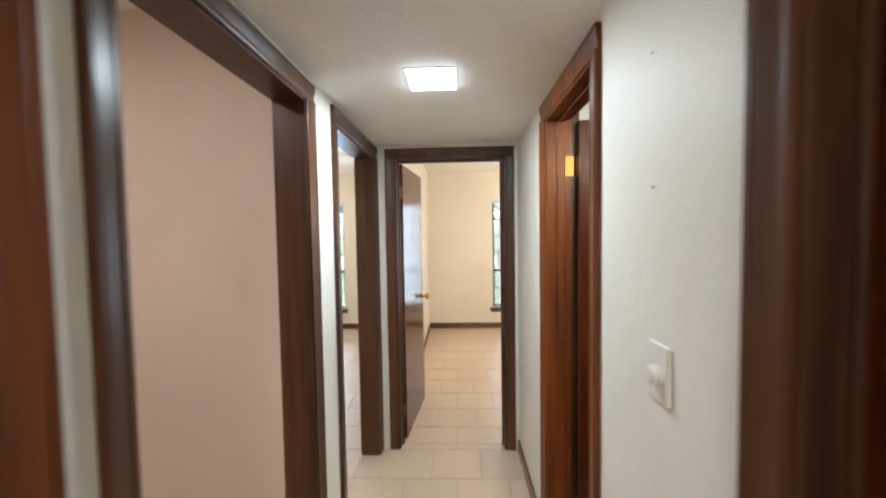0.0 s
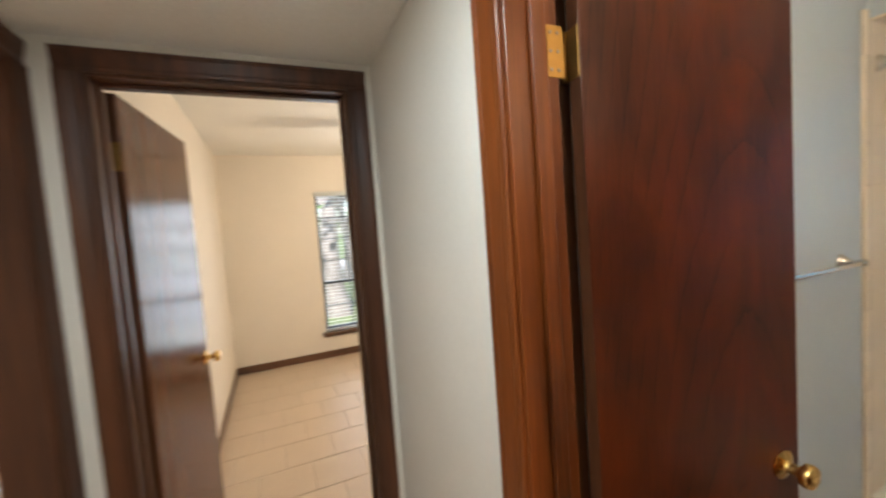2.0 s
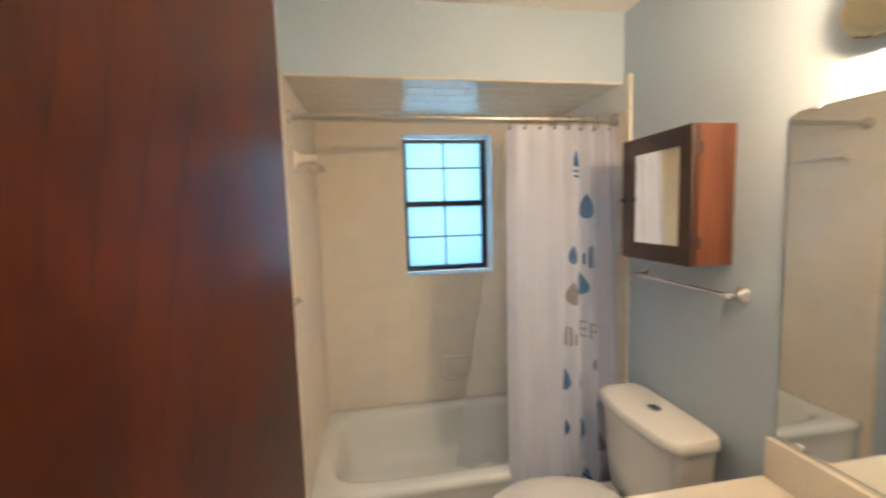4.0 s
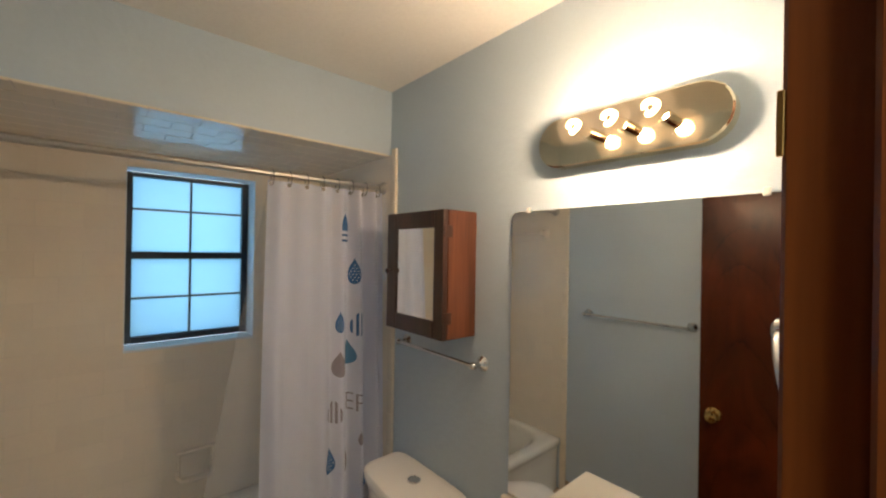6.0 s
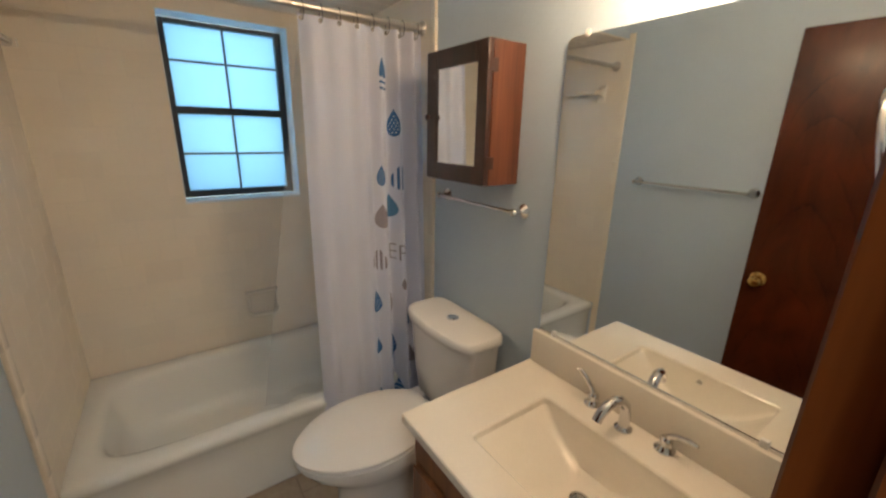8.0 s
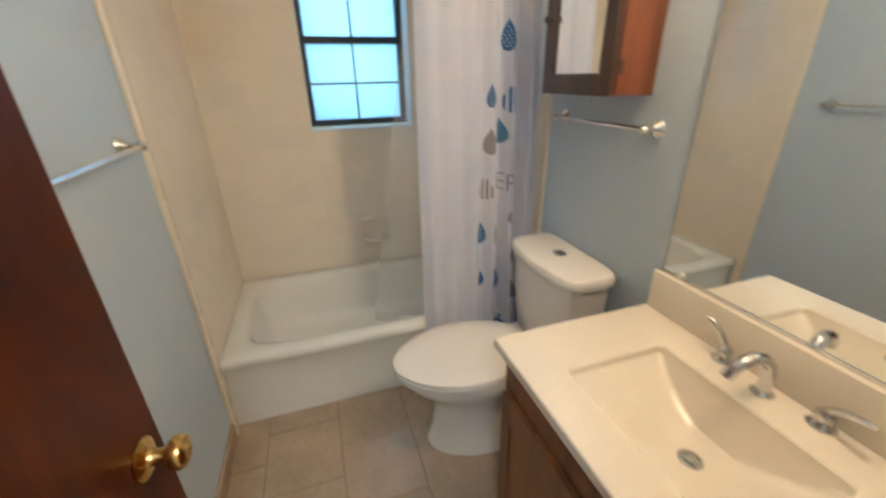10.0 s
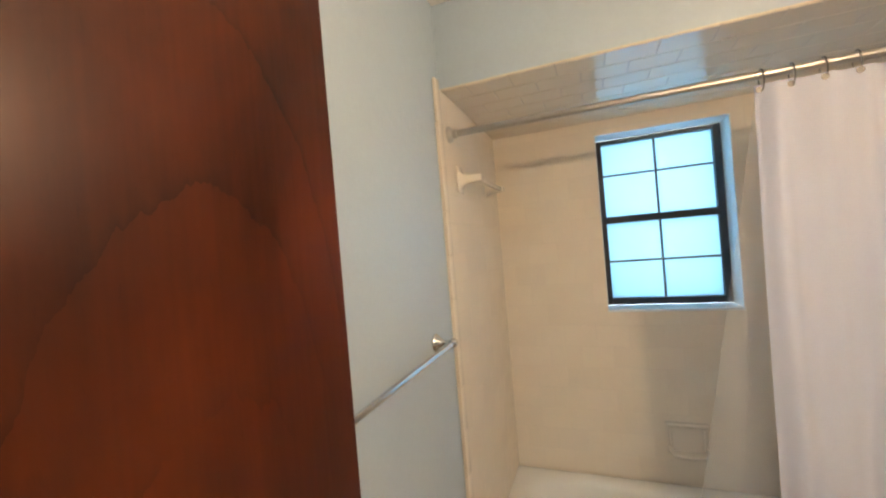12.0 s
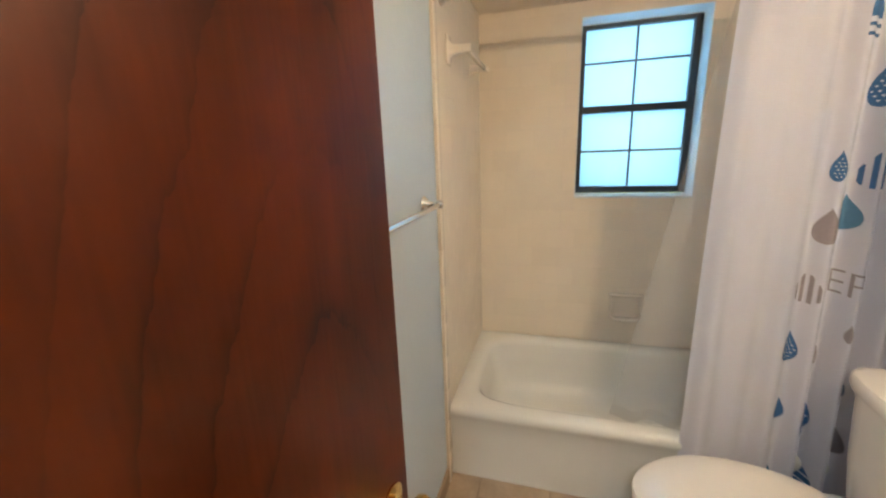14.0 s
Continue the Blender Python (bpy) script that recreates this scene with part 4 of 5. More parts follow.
# ---- bathroom: toilet ----
def toilet():
    ob = thing("toilet", "white porcelain two-piece toilet with its lid closed", "toilet", (1.897, BY0, 0))
    bm = bmesh.new()
    n = 40

    def tank_ring(hx, y0, y1, z, bow=0.03):
        out = []
        for i in range(n):
            a = 2 * math.pi * i / n
            c, s = math.cos(a), math.sin(a)
            x = hx * math.copysign(abs(c) ** 0.32, c)
            t = math.copysign(abs(s) ** 0.32, s)
            y = (y0 + y1) / 2 + (y1 - y0) / 2 * t
            if t > 0: y += bow * t * (1 - (x / hx) ** 2)
            out.append((x, y, z))
        return out
    loft(bm, [tank_ring(0.170, 0.02, 0.165, 0.395), tank_ring(0.184, 0.015, 0.178, 0.41), tank_ring(0.203, 0.012, 0.190, 0.55), tank_ring(0.219, 0.012, 0.198, 0.752)])
    part("tank", bm, PORCELAIN, ob, "", True)
    bm = bmesh.new()
    loft(bm, [tank_ring(0.217, 0.008, 0.198, 0.752), tank_ring(0.230, 0.006, 0.208, 0.757), tank_ring(0.233, 0.006, 0.212, 0.77), tank_ring(0.232, 0.006, 0.211, 0.79), tank_ring(0.226, 0.010, 0.205, 0.799), tank_ring(0.209, 0.03, 0.192, 0.803)])
    lid = part("tank_lid", bm, PORCELAIN, ob, "", True)
    part("flush_button", turned(bmesh.new(), [(0.001, 0), (0.026, 0), (0.026, 0.005), (0.022, 0.008), (0.021, 0.006), (0.001, 0.007)], Matrix.Translation((-0.005, 0.11, 0.802))), CHROME, ob, "round chrome dual flush button", True)

    def bowl_ring(hx, y0, y1, z, egg=0.28):
        out = []
        for i in range(n):
            a = 2 * math.pi * i / n
            c, s = math.cos(a), math.sin(a)
            t = s
            k = 1 - egg * max(0, t) ** 2 if t > 0 else 1.0
            e = 0.75 if t < 0 else 1.0
            out.append((hx * math.copysign(abs(c) ** e, c) * (1 if t <= 0 else k ** 0.5), (y0 + y1) / 2 + (y1 - y0) / 2 * t, z))
        return out
    bm = bmesh.new()
    loft(bm, [bowl_ring(0.145, 0.14, 0.672, 0.0, 0.12), bowl_ring(0.146, 0.14, 0.674, 0.012, 0.12), bowl_ring(0.138, 0.15, 0.664, 0.03, 0.12), bowl_ring(0.126, 0.17, 0.646, 0.10, 0.12), bowl_ring(0.120, 0.18, 0.640, 0.19, 0.12), bowl_ring(0.128, 0.19, 0.655, 0.24, 0.15), bowl_ring(0.152, 0.19, 0.695, 0.29, 0.24), bowl_ring(0.178, 0.18, 0.75, 0.34), bowl_ring(0.188, 0.17, 0.778, 0.38), bowl_ring(0.184, 0.17, 0.774, 0.398)])
    part("bowl", bm, PORCELAIN, ob, "", True)
    part("bowl_deck", boxed(-0.17, 0.17, 0.02, 0.27, 0.355, 0.398, 0.015, 3), PORCELAIN, ob, "", True)
    bm = bmesh.new()
    loft(bm, [bowl_ring(0.186, 0.235, 0.785, 0.400), bowl_ring(0.193, 0.23, 0.792, 0.406), bowl_ring(0.193, 0.23, 0.792, 0.417), bowl_ring(0.186, 0.235, 0.786, 0.422)])
    part("seat", bm, PORCELAIN, ob, "", True)
    bm = bmesh.new()
    loft(bm, [bowl_ring(0.188, 0.235, 0.787, 0.425), bowl_ring(0.195, 0.23, 0.795, 0.431), bowl_ring(0.194, 0.23, 0.794, 0.440), bowl_ring(0.180, 0.24, 0.778, 0.447), bowl_ring(0.125, 0.29, 0.71, 0.452)])
    part("seat_lid", bm, PORCELAIN, ob, "", True)
    for x in (-0.075, 0.075):
        part("seat_hinge", boxed(x - 0.018, x + 0.018, 0.205, 0.245, 0.399, 0.428, 0.006, 3), WHITE, ob, "", True)
        part("floor_bolt_cap", turned(bmesh.new(), [(0.001, 0.02), (0.013, 0.012), (0.014, 0)][::-1], Matrix.Translation((x * 1.35, 0.34, 0.028)), 12), WHITE, ob, "", True)


toilet()


# ---- bathroom: vanity, counter, faucet ----
CTZ, CTX0, CTX1, CTY = 0.764, BX0 + 0.003, 1.540, 1.254


def vanity():
    ob = thing("vanity_cabinet", "orange-brown oak vanity cabinet with two arched panel doors", "vanity cabinet", (0, 0, 0))
    y1 = CTY - 0.035
    zt = CTZ - 0.0285
    part("side_panel", boxed(CTX1 - 0.040, CTX1 - 0.022, BY0 + 0.004, y1, 0.09, zt, 0.002, 1), VANITY, ob)
    part("side_panel", boxed(CTX0, CTX0 + 0.018, BY0 + 0.004, y1, 0.09, zt, 0.002, 1), VANITY, ob)
    part("front_panel", boxed(CTX0 + 0.018, CTX1 - 0.040, y1 - 0.018, y1, 0.09, zt, 0.002, 1), VANITY, ob)
    part("bottom_panel", boxed(CTX0 + 0.018, CTX1 - 0.040, BY0 + 0.004, y1 - 0.018, 0.09, 0.108), VANITY, ob)
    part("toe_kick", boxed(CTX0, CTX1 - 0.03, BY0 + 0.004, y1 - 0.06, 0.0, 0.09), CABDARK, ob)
    mid = (CTX0 + CTX1 - 0.022) / 2
    part("top_rail", boxed(CTX0 + 0.01, CTX1 - 0.03, y1, y1 + 0.006, CTZ - 0.15, CTZ - 0.035, 0.002, 1), VANITY, ob)
    for a, b, kx in ((CTX0 + 0.02, mid - 0.006, mid - 0.035), (mid + 0.006, CTX1 - 0.042, mid + 0.035)):
        d = part("door", boxed(a, b, y1, y1 + 0.014, 0.12, CTZ - 0.16, 0.004, 2), VANITY, ob)
        w = b - a
        for fa, fb, fc, fd in ((a, a + 0.05, 0.12, CTZ - 0.16), (b - 0.05, b, 0.12, CTZ - 0.16), (a + 0.05, b - 0.05, 0.12, 0.175)):
            part("rail", boxed(fa, fb, y1 + 0.014, y1 + 0.021, fc, fd, 0.003, 2), VANITY, d)
        bm = bmesh.new()
        arch = [(a + 0.05 + (w - 0.1) * i / 16, CTZ - 0.16 - 0.04 - 0.05 * (1 - math.sin(math.pi * i / 16))) for i in range(17)]
        lo = [[bm.verts.new((x, yy, z)) for x, z in arch] for yy in (y1 + 0.014, y1 + 0.021)]
        hi_ = [[bm.verts.new((x, yy, CTZ - 0.16)) for x, z in arch] for yy in (y1 + 0.014, y1 + 0.021)]
        for i in range(16):
            bm.faces.new((lo[1][i], lo[1][i + 1], hi_[1][i + 1], hi_[1][i]))
            bm.faces.new((lo[0][i], lo[0][i + 1], lo[1][i + 1], lo[1][i]))
            bm.faces.new((hi_[0][i], hi_[0][i + 1], hi_[1][i + 1], hi_[1][i]))
        part("arched_rail", bm, VANITY, d)
        part("knob", turned(bmesh.new(), [(0.006, 0), (0.006, 0.012), (0.014, 0.018), (0.014, 0.026), (0.001, 0.03)], Matrix.Translation((kx, y1 + 0.021, CTZ - 0.24)) @ Matrix.Rotation(radians(-90), 4, "X"), 16), CABDARK, d, "dark round knob", True)


vanity()


def vanity_top():
    ob = thing("countertop", "cream cultured-marble counter with an integral rectangular basin", "countertop", (0, 0, 0))
    bx0, bx1, by0, by1 = 0.922, 1.357, 0.838, 1.136
    cx, cy = (bx0 + bx1) / 2, (by0 + by1) / 2
    bm = bmesh.new()
    n = 56

    def rr(x0, x1, y0, y1, z, rad):
        out = []
        for px, py, a0, tx, ty in ((x1 - rad, y1 - rad, 0, -1, 0), (x0 + rad, y1 - rad, 90, 0, -1), (x0 + rad, y0 + rad, 180, 1, 0), (x1 - rad, y0 + rad, 270, 0, 1)):
            for k in range(6):
                a = radians(a0 + 18 * k)
                out.append((px + rad * math.cos(a), py + rad * math.sin(a), z))
            span = (x1 - x0 - 2 * rad) if tx else (y1 - y0 - 2 * rad)
            ex, ey = out[-1][0], out[-1][1]
            for k in range(1, 6):
                out.append((ex + tx * span * k / 6, ey + ty * span * k / 6, z))
        return out
    y0 = BY0 + 0.004
    rings = [rr(CTX0, CTX1, y0, CTY, CTZ - 0.028, 0.006), rr(CTX0, CTX1, y0, CTY, CTZ - 0.004, 0.006), rr(CTX0 + 0.003, CTX1 - 0.003, y0, CTY - 0.003, CTZ, 0.005),
             rr(bx0 - 0.005, bx1 + 0.005, by0 - 0.005, by1 + 0.005, CTZ, 0.018), rr(bx0, bx1, by0, by1, CTZ - 0.004, 0.016), rr(bx0 + 0.002, bx1 - 0.002, by0 + 0.002, by1 - 0.002, CTZ - 0.022, 0.015)]
    # the basin slopes from both ends down to the drain
    for k, zz in ((0.08, 0.036), (0.22, 0.062), (0.45, 0.090), (0.7, 0.112)):
        rings.append(rr(bx0 + 0.002 + k * 0.20, bx1 - 0.002 - k * 0.20, by0 + 0.003 + k * 0.05, by1 - 0.003 - k * 0.07, CTZ - zz, 0.015 + 0.03 * k))
    rings.append(rr(cx - 0.045, cx + 0.045, cy - 0.080, cy + 0.050, CTZ - 0.124, 0.038))
    loft(bm, rings, False, True)
    part("slab", bm, STONE, ob, "", True, 22)
    part("backsplash", boxed(CTX0, CTX1 - 0.008, y0, y0 + 0.02, CTZ, CTZ + 0.125, 0.004, 2), STONE, ob, "", True)
    part("drain", turned(bmesh.new(), [(0.001, 0), (0.026, 0), (0.026, 0.003), (0.019, 0.004), (0.018, 0.001), (0.014, 0.001), (0.013, 0.006), (0.001, 0.007)], Matrix.Translation((cx - 0.012, cy - 0.03, CTZ - 0.1235))), CHROME, ob, "chrome pop-up drain", True)
    part("overflow", turned(bmesh.new(), [(0.001, 0), (0.009, 0), (0.009, 0.002), (0.001, 0.002)], Matrix.Translation((cx, by1 - 0.008, CTZ - 0.035)) @ Matrix.Rotation(radians(85), 4, "X"), 14), CHROME, ob, "", True)


vanity_top()


def faucet():
    ob = thing("faucet", "chrome arched basin faucet with two lever handles", "faucet", (1.142, 0.765, CTZ))
    part("base", turned(bmesh.new(), [(0.001, 0), (0.024, 0), (0.024, 0.004), (0.019, 0.009), (0.016, 0.012), (0.001, 0.012)]), CHROME, ob, "", True)
    arc = [(0, 0, 0.008), (0, 0.001, 0.05), (0.001, 0.008, 0.078), (0.004, 0.028, 0.10), (0.008, 0.055, 0.108), (0.012, 0.082, 0.10), (0.016, 0.102, 0.082), (0.018, 0.110, 0.064)]
    part("spout", tube(bmesh.new(), arc, [0.0155, 0.0145, 0.0145, 0.0145, 0.0145, 0.014, 0.0135, 0.0135], 18), CHROME, ob, "", True)
    for sx, ang in ((0.112, 1), (-0.105, -1)):
        h = part("handle_base", turned(bmesh.new(), [(0.001, 0), (0.026, 0), (0.026, 0.004), (0.02, 0.01), (0.016, 0.02), (0.0165, 0.034), (0.011, 0.042), (0.001, 0.044)], Matrix.Translation((sx, -0.02, 0))), CHROME, ob, "", True)
        pts = [(sx, -0.02, 0.032), (sx + ang * 0.010, -0.018, 0.05), (sx + ang * 0.028, -0.014, 0.062), (sx + ang * 0.055, -0.008, 0.072), (sx + ang * 0.075, -0.004, 0.074)] if ang < 0 else [(sx, -0.02, 0.032), (sx + 0.012, -0.018, 0.056), (sx + 0.026, -0.014, 0.078), (sx + 0.045, -0.01, 0.094), (sx + 0.058, -0.006, 0.098)]
        part("lever", tube(bmesh.new(), pts, [0.010, 0.0085, 0.0075, 0.0075, 0.005], 12), CHROME, h, "", True)


faucet()


# ---- bathroom: mirror, light bar, cabinet, bars ----
def wall_mirror():
    ob = thing("wall_mirror", "large frameless mirror with clipped corners above the counter", "mirror", (0, 0, 0))
    x0, x1, z0, z1 = 0.80, 1.515, CTZ + 0.131, 1.82
    bm = bmesh.new()
    c = 0.022
    out = [(x0, z0), (x1, z0), (x1, z1 - c)] + [(x1 - c + c * math.cos(a), z1 - c + c * math.sin(a)) for a in (radians(30), radians(60))] + [(x1 - c, z1), (x0, z1)]
    loft(bm, [[(x, BY0 + 0.002, z) for x, z in out], [(x, BY0 + 0.0065, z) for x, z in out]])
    part("glass", bm, MIRROR, ob)
    part("channel", boxed(x0, x1, BY0 + 0.001, BY0 + 0.010, z0 - 0.006, z0 + 0.004, 0.001, 1), CHROME, ob, "thin chrome channel")
    for x in (0.86, 1.45):
        part("clip", boxed(x - 0.007, x + 0.007, BY0 + 0.001, BY0 + 0.010, z1 - 0.006, z1 + 0.012, 0.003, 2), WHITE, ob, "clear plastic clip")
        part("clip", boxed(x - 0.009, x + 0.009, BY0 + 0.001, BY0 + 0.013, z0 - 0.006, z0 + 0.016, 0.003, 2), WHITE, ob, "clear plastic clip")


wall_mirror()


def light_bar():
    ob = thing("vanity_light_bar", "mirrored vanity light bar with rounded ends and lit globe bulbs", "wall lamp", (0, 0, 0))
    cx, cz, hx, hz = 1.150, 2.005, 0.243, 0.070

    def stadium(y, inset):
        pts = []
        r = hz - inset
        for i in range(17):
            a = -math.pi / 2 + math.pi * i / 16
            pts.append((cx + hx - hz + r * math.cos(a), y, cz + r * math.sin(a)))
        for i in range(17):
            a = math.pi / 2 + math.pi * i / 16
            pts.append((cx - hx + hz + r * math.cos(a), y, cz + r * math.sin(a)))
        return pts
    plate = material("polished_brass_plate", (0.86, 0.74, 0.52), 0.06, 1.0, vary=0.03, fine=0.01)
    part("backplate", loft(bmesh.new(), [stadium(BY0 + 0.001, 0.0), stadium(BY0 + 0.036, 0.0), stadium(BY0 + 0.040, 0.004)]), plate, ob, "mirror-polished backplate", True)
    glow = glowing("lit_bulb", (1.0, 0.66, 0.32), 7.0)
    for x in (1.215, 1.124, 1.033):
        part("socket", rod(bmesh.new(), (x, BY0 + 0.04, cz), (x, BY0 + 0.084, cz), 0.016, seg=16), plate, ob, "polished socket", True)
        b = part("bulb", turned(bmesh.new(), [(0.014, 0), (0.016, 0.012)] + [(0.044 * math.sin(a), 0.056 - 0.044 * math.cos(a)) for a in [radians(q) for q in range(28, 180, 14)]] + [(0.001, 0.100)], Matrix.Translation((x, BY0 + 0.080, cz)) @ Matrix.Rotation(radians(-90), 4, "X"), 20), glassy("bulb_glass", (1, 0.9, 0.75), 0.006, 0.02), ob, "clear glass globe bulb", True)
        b.visible_shadow = False
        f = part("filament", tube(bmesh.new(), [(x + 0.014 * math.cos(a), BY0 + 0.143 + 0.004 * math.sin(2 * a), cz + 0.014 * math.sin(a)) for a in [i * 2 * math.pi / 14 for i in range(13)]], 0.006, 8), glow, b, "glowing filament", True)
        f.visible_shadow = False


light_bar()


def medicine_cabinet():
    ob = thing("medicine_cabinet", "cherry-stained wall cabinet with a dark framed mirror door", "medicine cabinet", (0, 0, 0))
    x0, x1, z0, z1, y1 = 1.683, 2.030, 1.383, 1.832, 0.860
    part("body", boxed(x0, x1, BY0 + 0.001, y1 - 0.022, z0, z1, 0.002, 1), CABINET, ob)
    d = part("door", boxed(x0 + 0.045, x1 - 0.045, y1 - 0.020, y1 - 0.010, z0 + 0.045, z1 - 0.045), CABDARK, ob, "dark stained door")
    for a, b, c, e in ((x0, x0 + 0.052, z0, z1), (x1 - 0.064, x1, z0, z1), (x0 + 0.052, x1 - 0.064, z0, z0 + 0.062), (x0 + 0.052, x1 - 0.064, z1 - 0.062, z1)):
        part("rail", boxed(a, b, y1 - 0.020, y1, c, e, 0.003, 2), CABDARK, d)
    part("mirror", boxed(x0 + 0.052, x1 - 0.064, y1 - 0.009, y1 - 0.006, z0 + 0.062, z1 - 0.062), MIRROR, d, "small mirror pane")
    part("knob", turned(bmesh.new(), [(0.005, 0), (0.005, 0.008), (0.011, 0.014), (0.011, 0.02), (0.001, 0.024)], Matrix.Translation((x1 - 0.03, y1, 1.607)) @ Matrix.Rotation(radians(-90), 4, "X"), 14), CABDARK, d, "dark turned knob", True)
    for z in (z0 + 0.075, z1 - 0.075):
        part("hinge", boxed(x0 - 0.003, x0 + 0.002, y1 - 0.040, y1 - 0.004, z - 0.02, z + 0.02, 0.001, 1), CABDARK, ob, "small dark hinge")


medicine_cabinet()


def towel_bar(xa, xb, wall, out, z, label, proj=0.06):
    ob = thing("towel_bar", label, "towel bar", (0, wall, z), "towel bars on the bathroom walls")
    for x in (xa, xb):
        p = part("post", turned(bmesh.new(), [(0.001, 0), (0.027, 0), (0.028, 0.004), (0.024, 0.010), (0.015, 0.018), (0.010, 0.028), (0.009, proj - 0.012), (0.014, proj - 0.006), (0.014, proj + 0.004), (0.009, proj + 0.011), (0.001, proj + 0.012)], Matrix.Translation((x, 0.001 * out, 0)) @ Matrix.Rotation(radians(-90 * out), 4, "X")), CHROME, ob, "", True)
    part("bar", rod(bmesh.new(), (xa, out * proj, 0), (xb, out * proj, 0), 0.0075, seg=14), CHROME, ob, "", True)


towel_bar(1.640, 2.098, BY0, 1, 1.292, "chrome towel bar under the wall cabinet", 0.05)
towel_bar(1.425, 2.042, BY1, -1, 1.284, "chrome towel bar beside the open door")


def towel_ring():
    ob = thing("towel_ring", "chrome towel ring hanging beside the doorway", "towel ring", (BX0 - 0.010, 1.06, 1.596))
    part("post", turned(bmesh.new(), [(0.001, 0), (0.027, 0), (0.027, 0.005), (0.016, 0.011), (0.010, 0.018), (0.010, 0.044), (0.015, 0.050), (0.017, 0.057), (0.015, 0.064), (0.009, 0.068), (0.001, 0.069)], Matrix.Rotation(radians(90), 4, "Y"), 24), CHROME, ob, "", True)
    pts = [(0.060 - 0.040 * (1 - math.cos(a)) / 2, 0.070 * math.sin(a), -0.080 + 0.080 * math.cos(a)) for a in [i * 2 * math.pi / 40 for i in range(41)]]
    part("ring", tube(bmesh.new(), pts, 0.0052, 12), CHROME, ob, "", True)


towel_ring()


# ---- hall: lamp, switch ----
def ceiling_lamp():
    ob = thing("ceiling_light", "square white flush ceiling light glowing in the hall", "ceiling light", (0.123, 1.795, HALLTOP))
    part("frame", boxed(-0.096, 0.096, -0.104, 0.104, -0.005, 0, 0.002, 2), WHITE, ob)
    part("diffuser", boxed(-0.091, 0.091, -0.099, 0.099, -0.009, -0.0045, 0.002, 2), glowing("lamp_diffuser", (0.95, 1.0, 0.99), 8.0), ob, "glowing diffuser").visible_shadow = False


ceiling_lamp()


# added fixtures, out of view, to go with the closet and entry fill
def unseen_lamp(x, y, z, label):
    ob = thing("unseen_flush_light", label, "ceiling light", (x, y, z))
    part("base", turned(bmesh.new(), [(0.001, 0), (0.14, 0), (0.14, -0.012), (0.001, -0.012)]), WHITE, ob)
    part("diffuser", turned(bmesh.new(), [(0.001, -0.012), (0.13, -0.012), (0.12, -0.016), (0.001, -0.0165)][::-1]), glowing("fill_diffuser", (1.0, 0.85, 0.7), 2.0), ob).visible_shadow = False


unseen_lamp(0.13, -0.75, HALLTOP, "unseen round ceiling light added as fill near the hall entry")
unseen_lamp(-1.2, 0.5, TOP, "unseen round ceiling light added as fill in the closet")


def dimmer():
    ob = thing("dimmer_switch", "white wall plate with a round dimmer knob", "light switch", (XR, 1.045, 1.235))
    part("plate", boxed(-0.009, 0, -0.036, 0.036, -0.058, 0.058, 0.004, 3), WHITE, ob)
    part("knob", turned(bmesh.new(), [(0.001, 0), (0.019, 0), (0.018, 0.016), (0.015, 0.019), (0.001, 0.019)], Matrix.Translation((-0.009, 0.0, -0.004)) @ Matrix.Rotation(radians(-90), 4, "Y")), WHITE, ob, "", True)


dimmer()
for ny, nz in ((1.065, 1.606), (1.074, 1.874)):
    nl = thing("picture_nail", "small bent nail in the hall wall", "nail", (XR, ny, nz), "nails in the hall wall")
    part("shank", tube(bmesh.new(), [(0.002, 0, 0), (-0.004, 0.001, 0.001), (-0.008, 0.003, -0.001)], 0.0011, 8), CHROME, nl, "", True)
    part("head", turned(bmesh.new(), [(0.001, 0), (0.0035, 0), (0.0035, 0.001), (0.001, 0.001)], Matrix.Translation((-0.008, 0.003, -0.001)) @ Matrix.Rotation(radians(-90), 4, "Y"), 10), OLDBRASS, nl)
hl = tagged(part("hinge_leaf", boxed(0.7250, 0.7280, RB[0] + 0.0165, RB[0] + 0.0190, 1.742, 1.775, 0.0004, 1), OLDBRASS), "worn brass leaf let into the door jamb", "hinge")


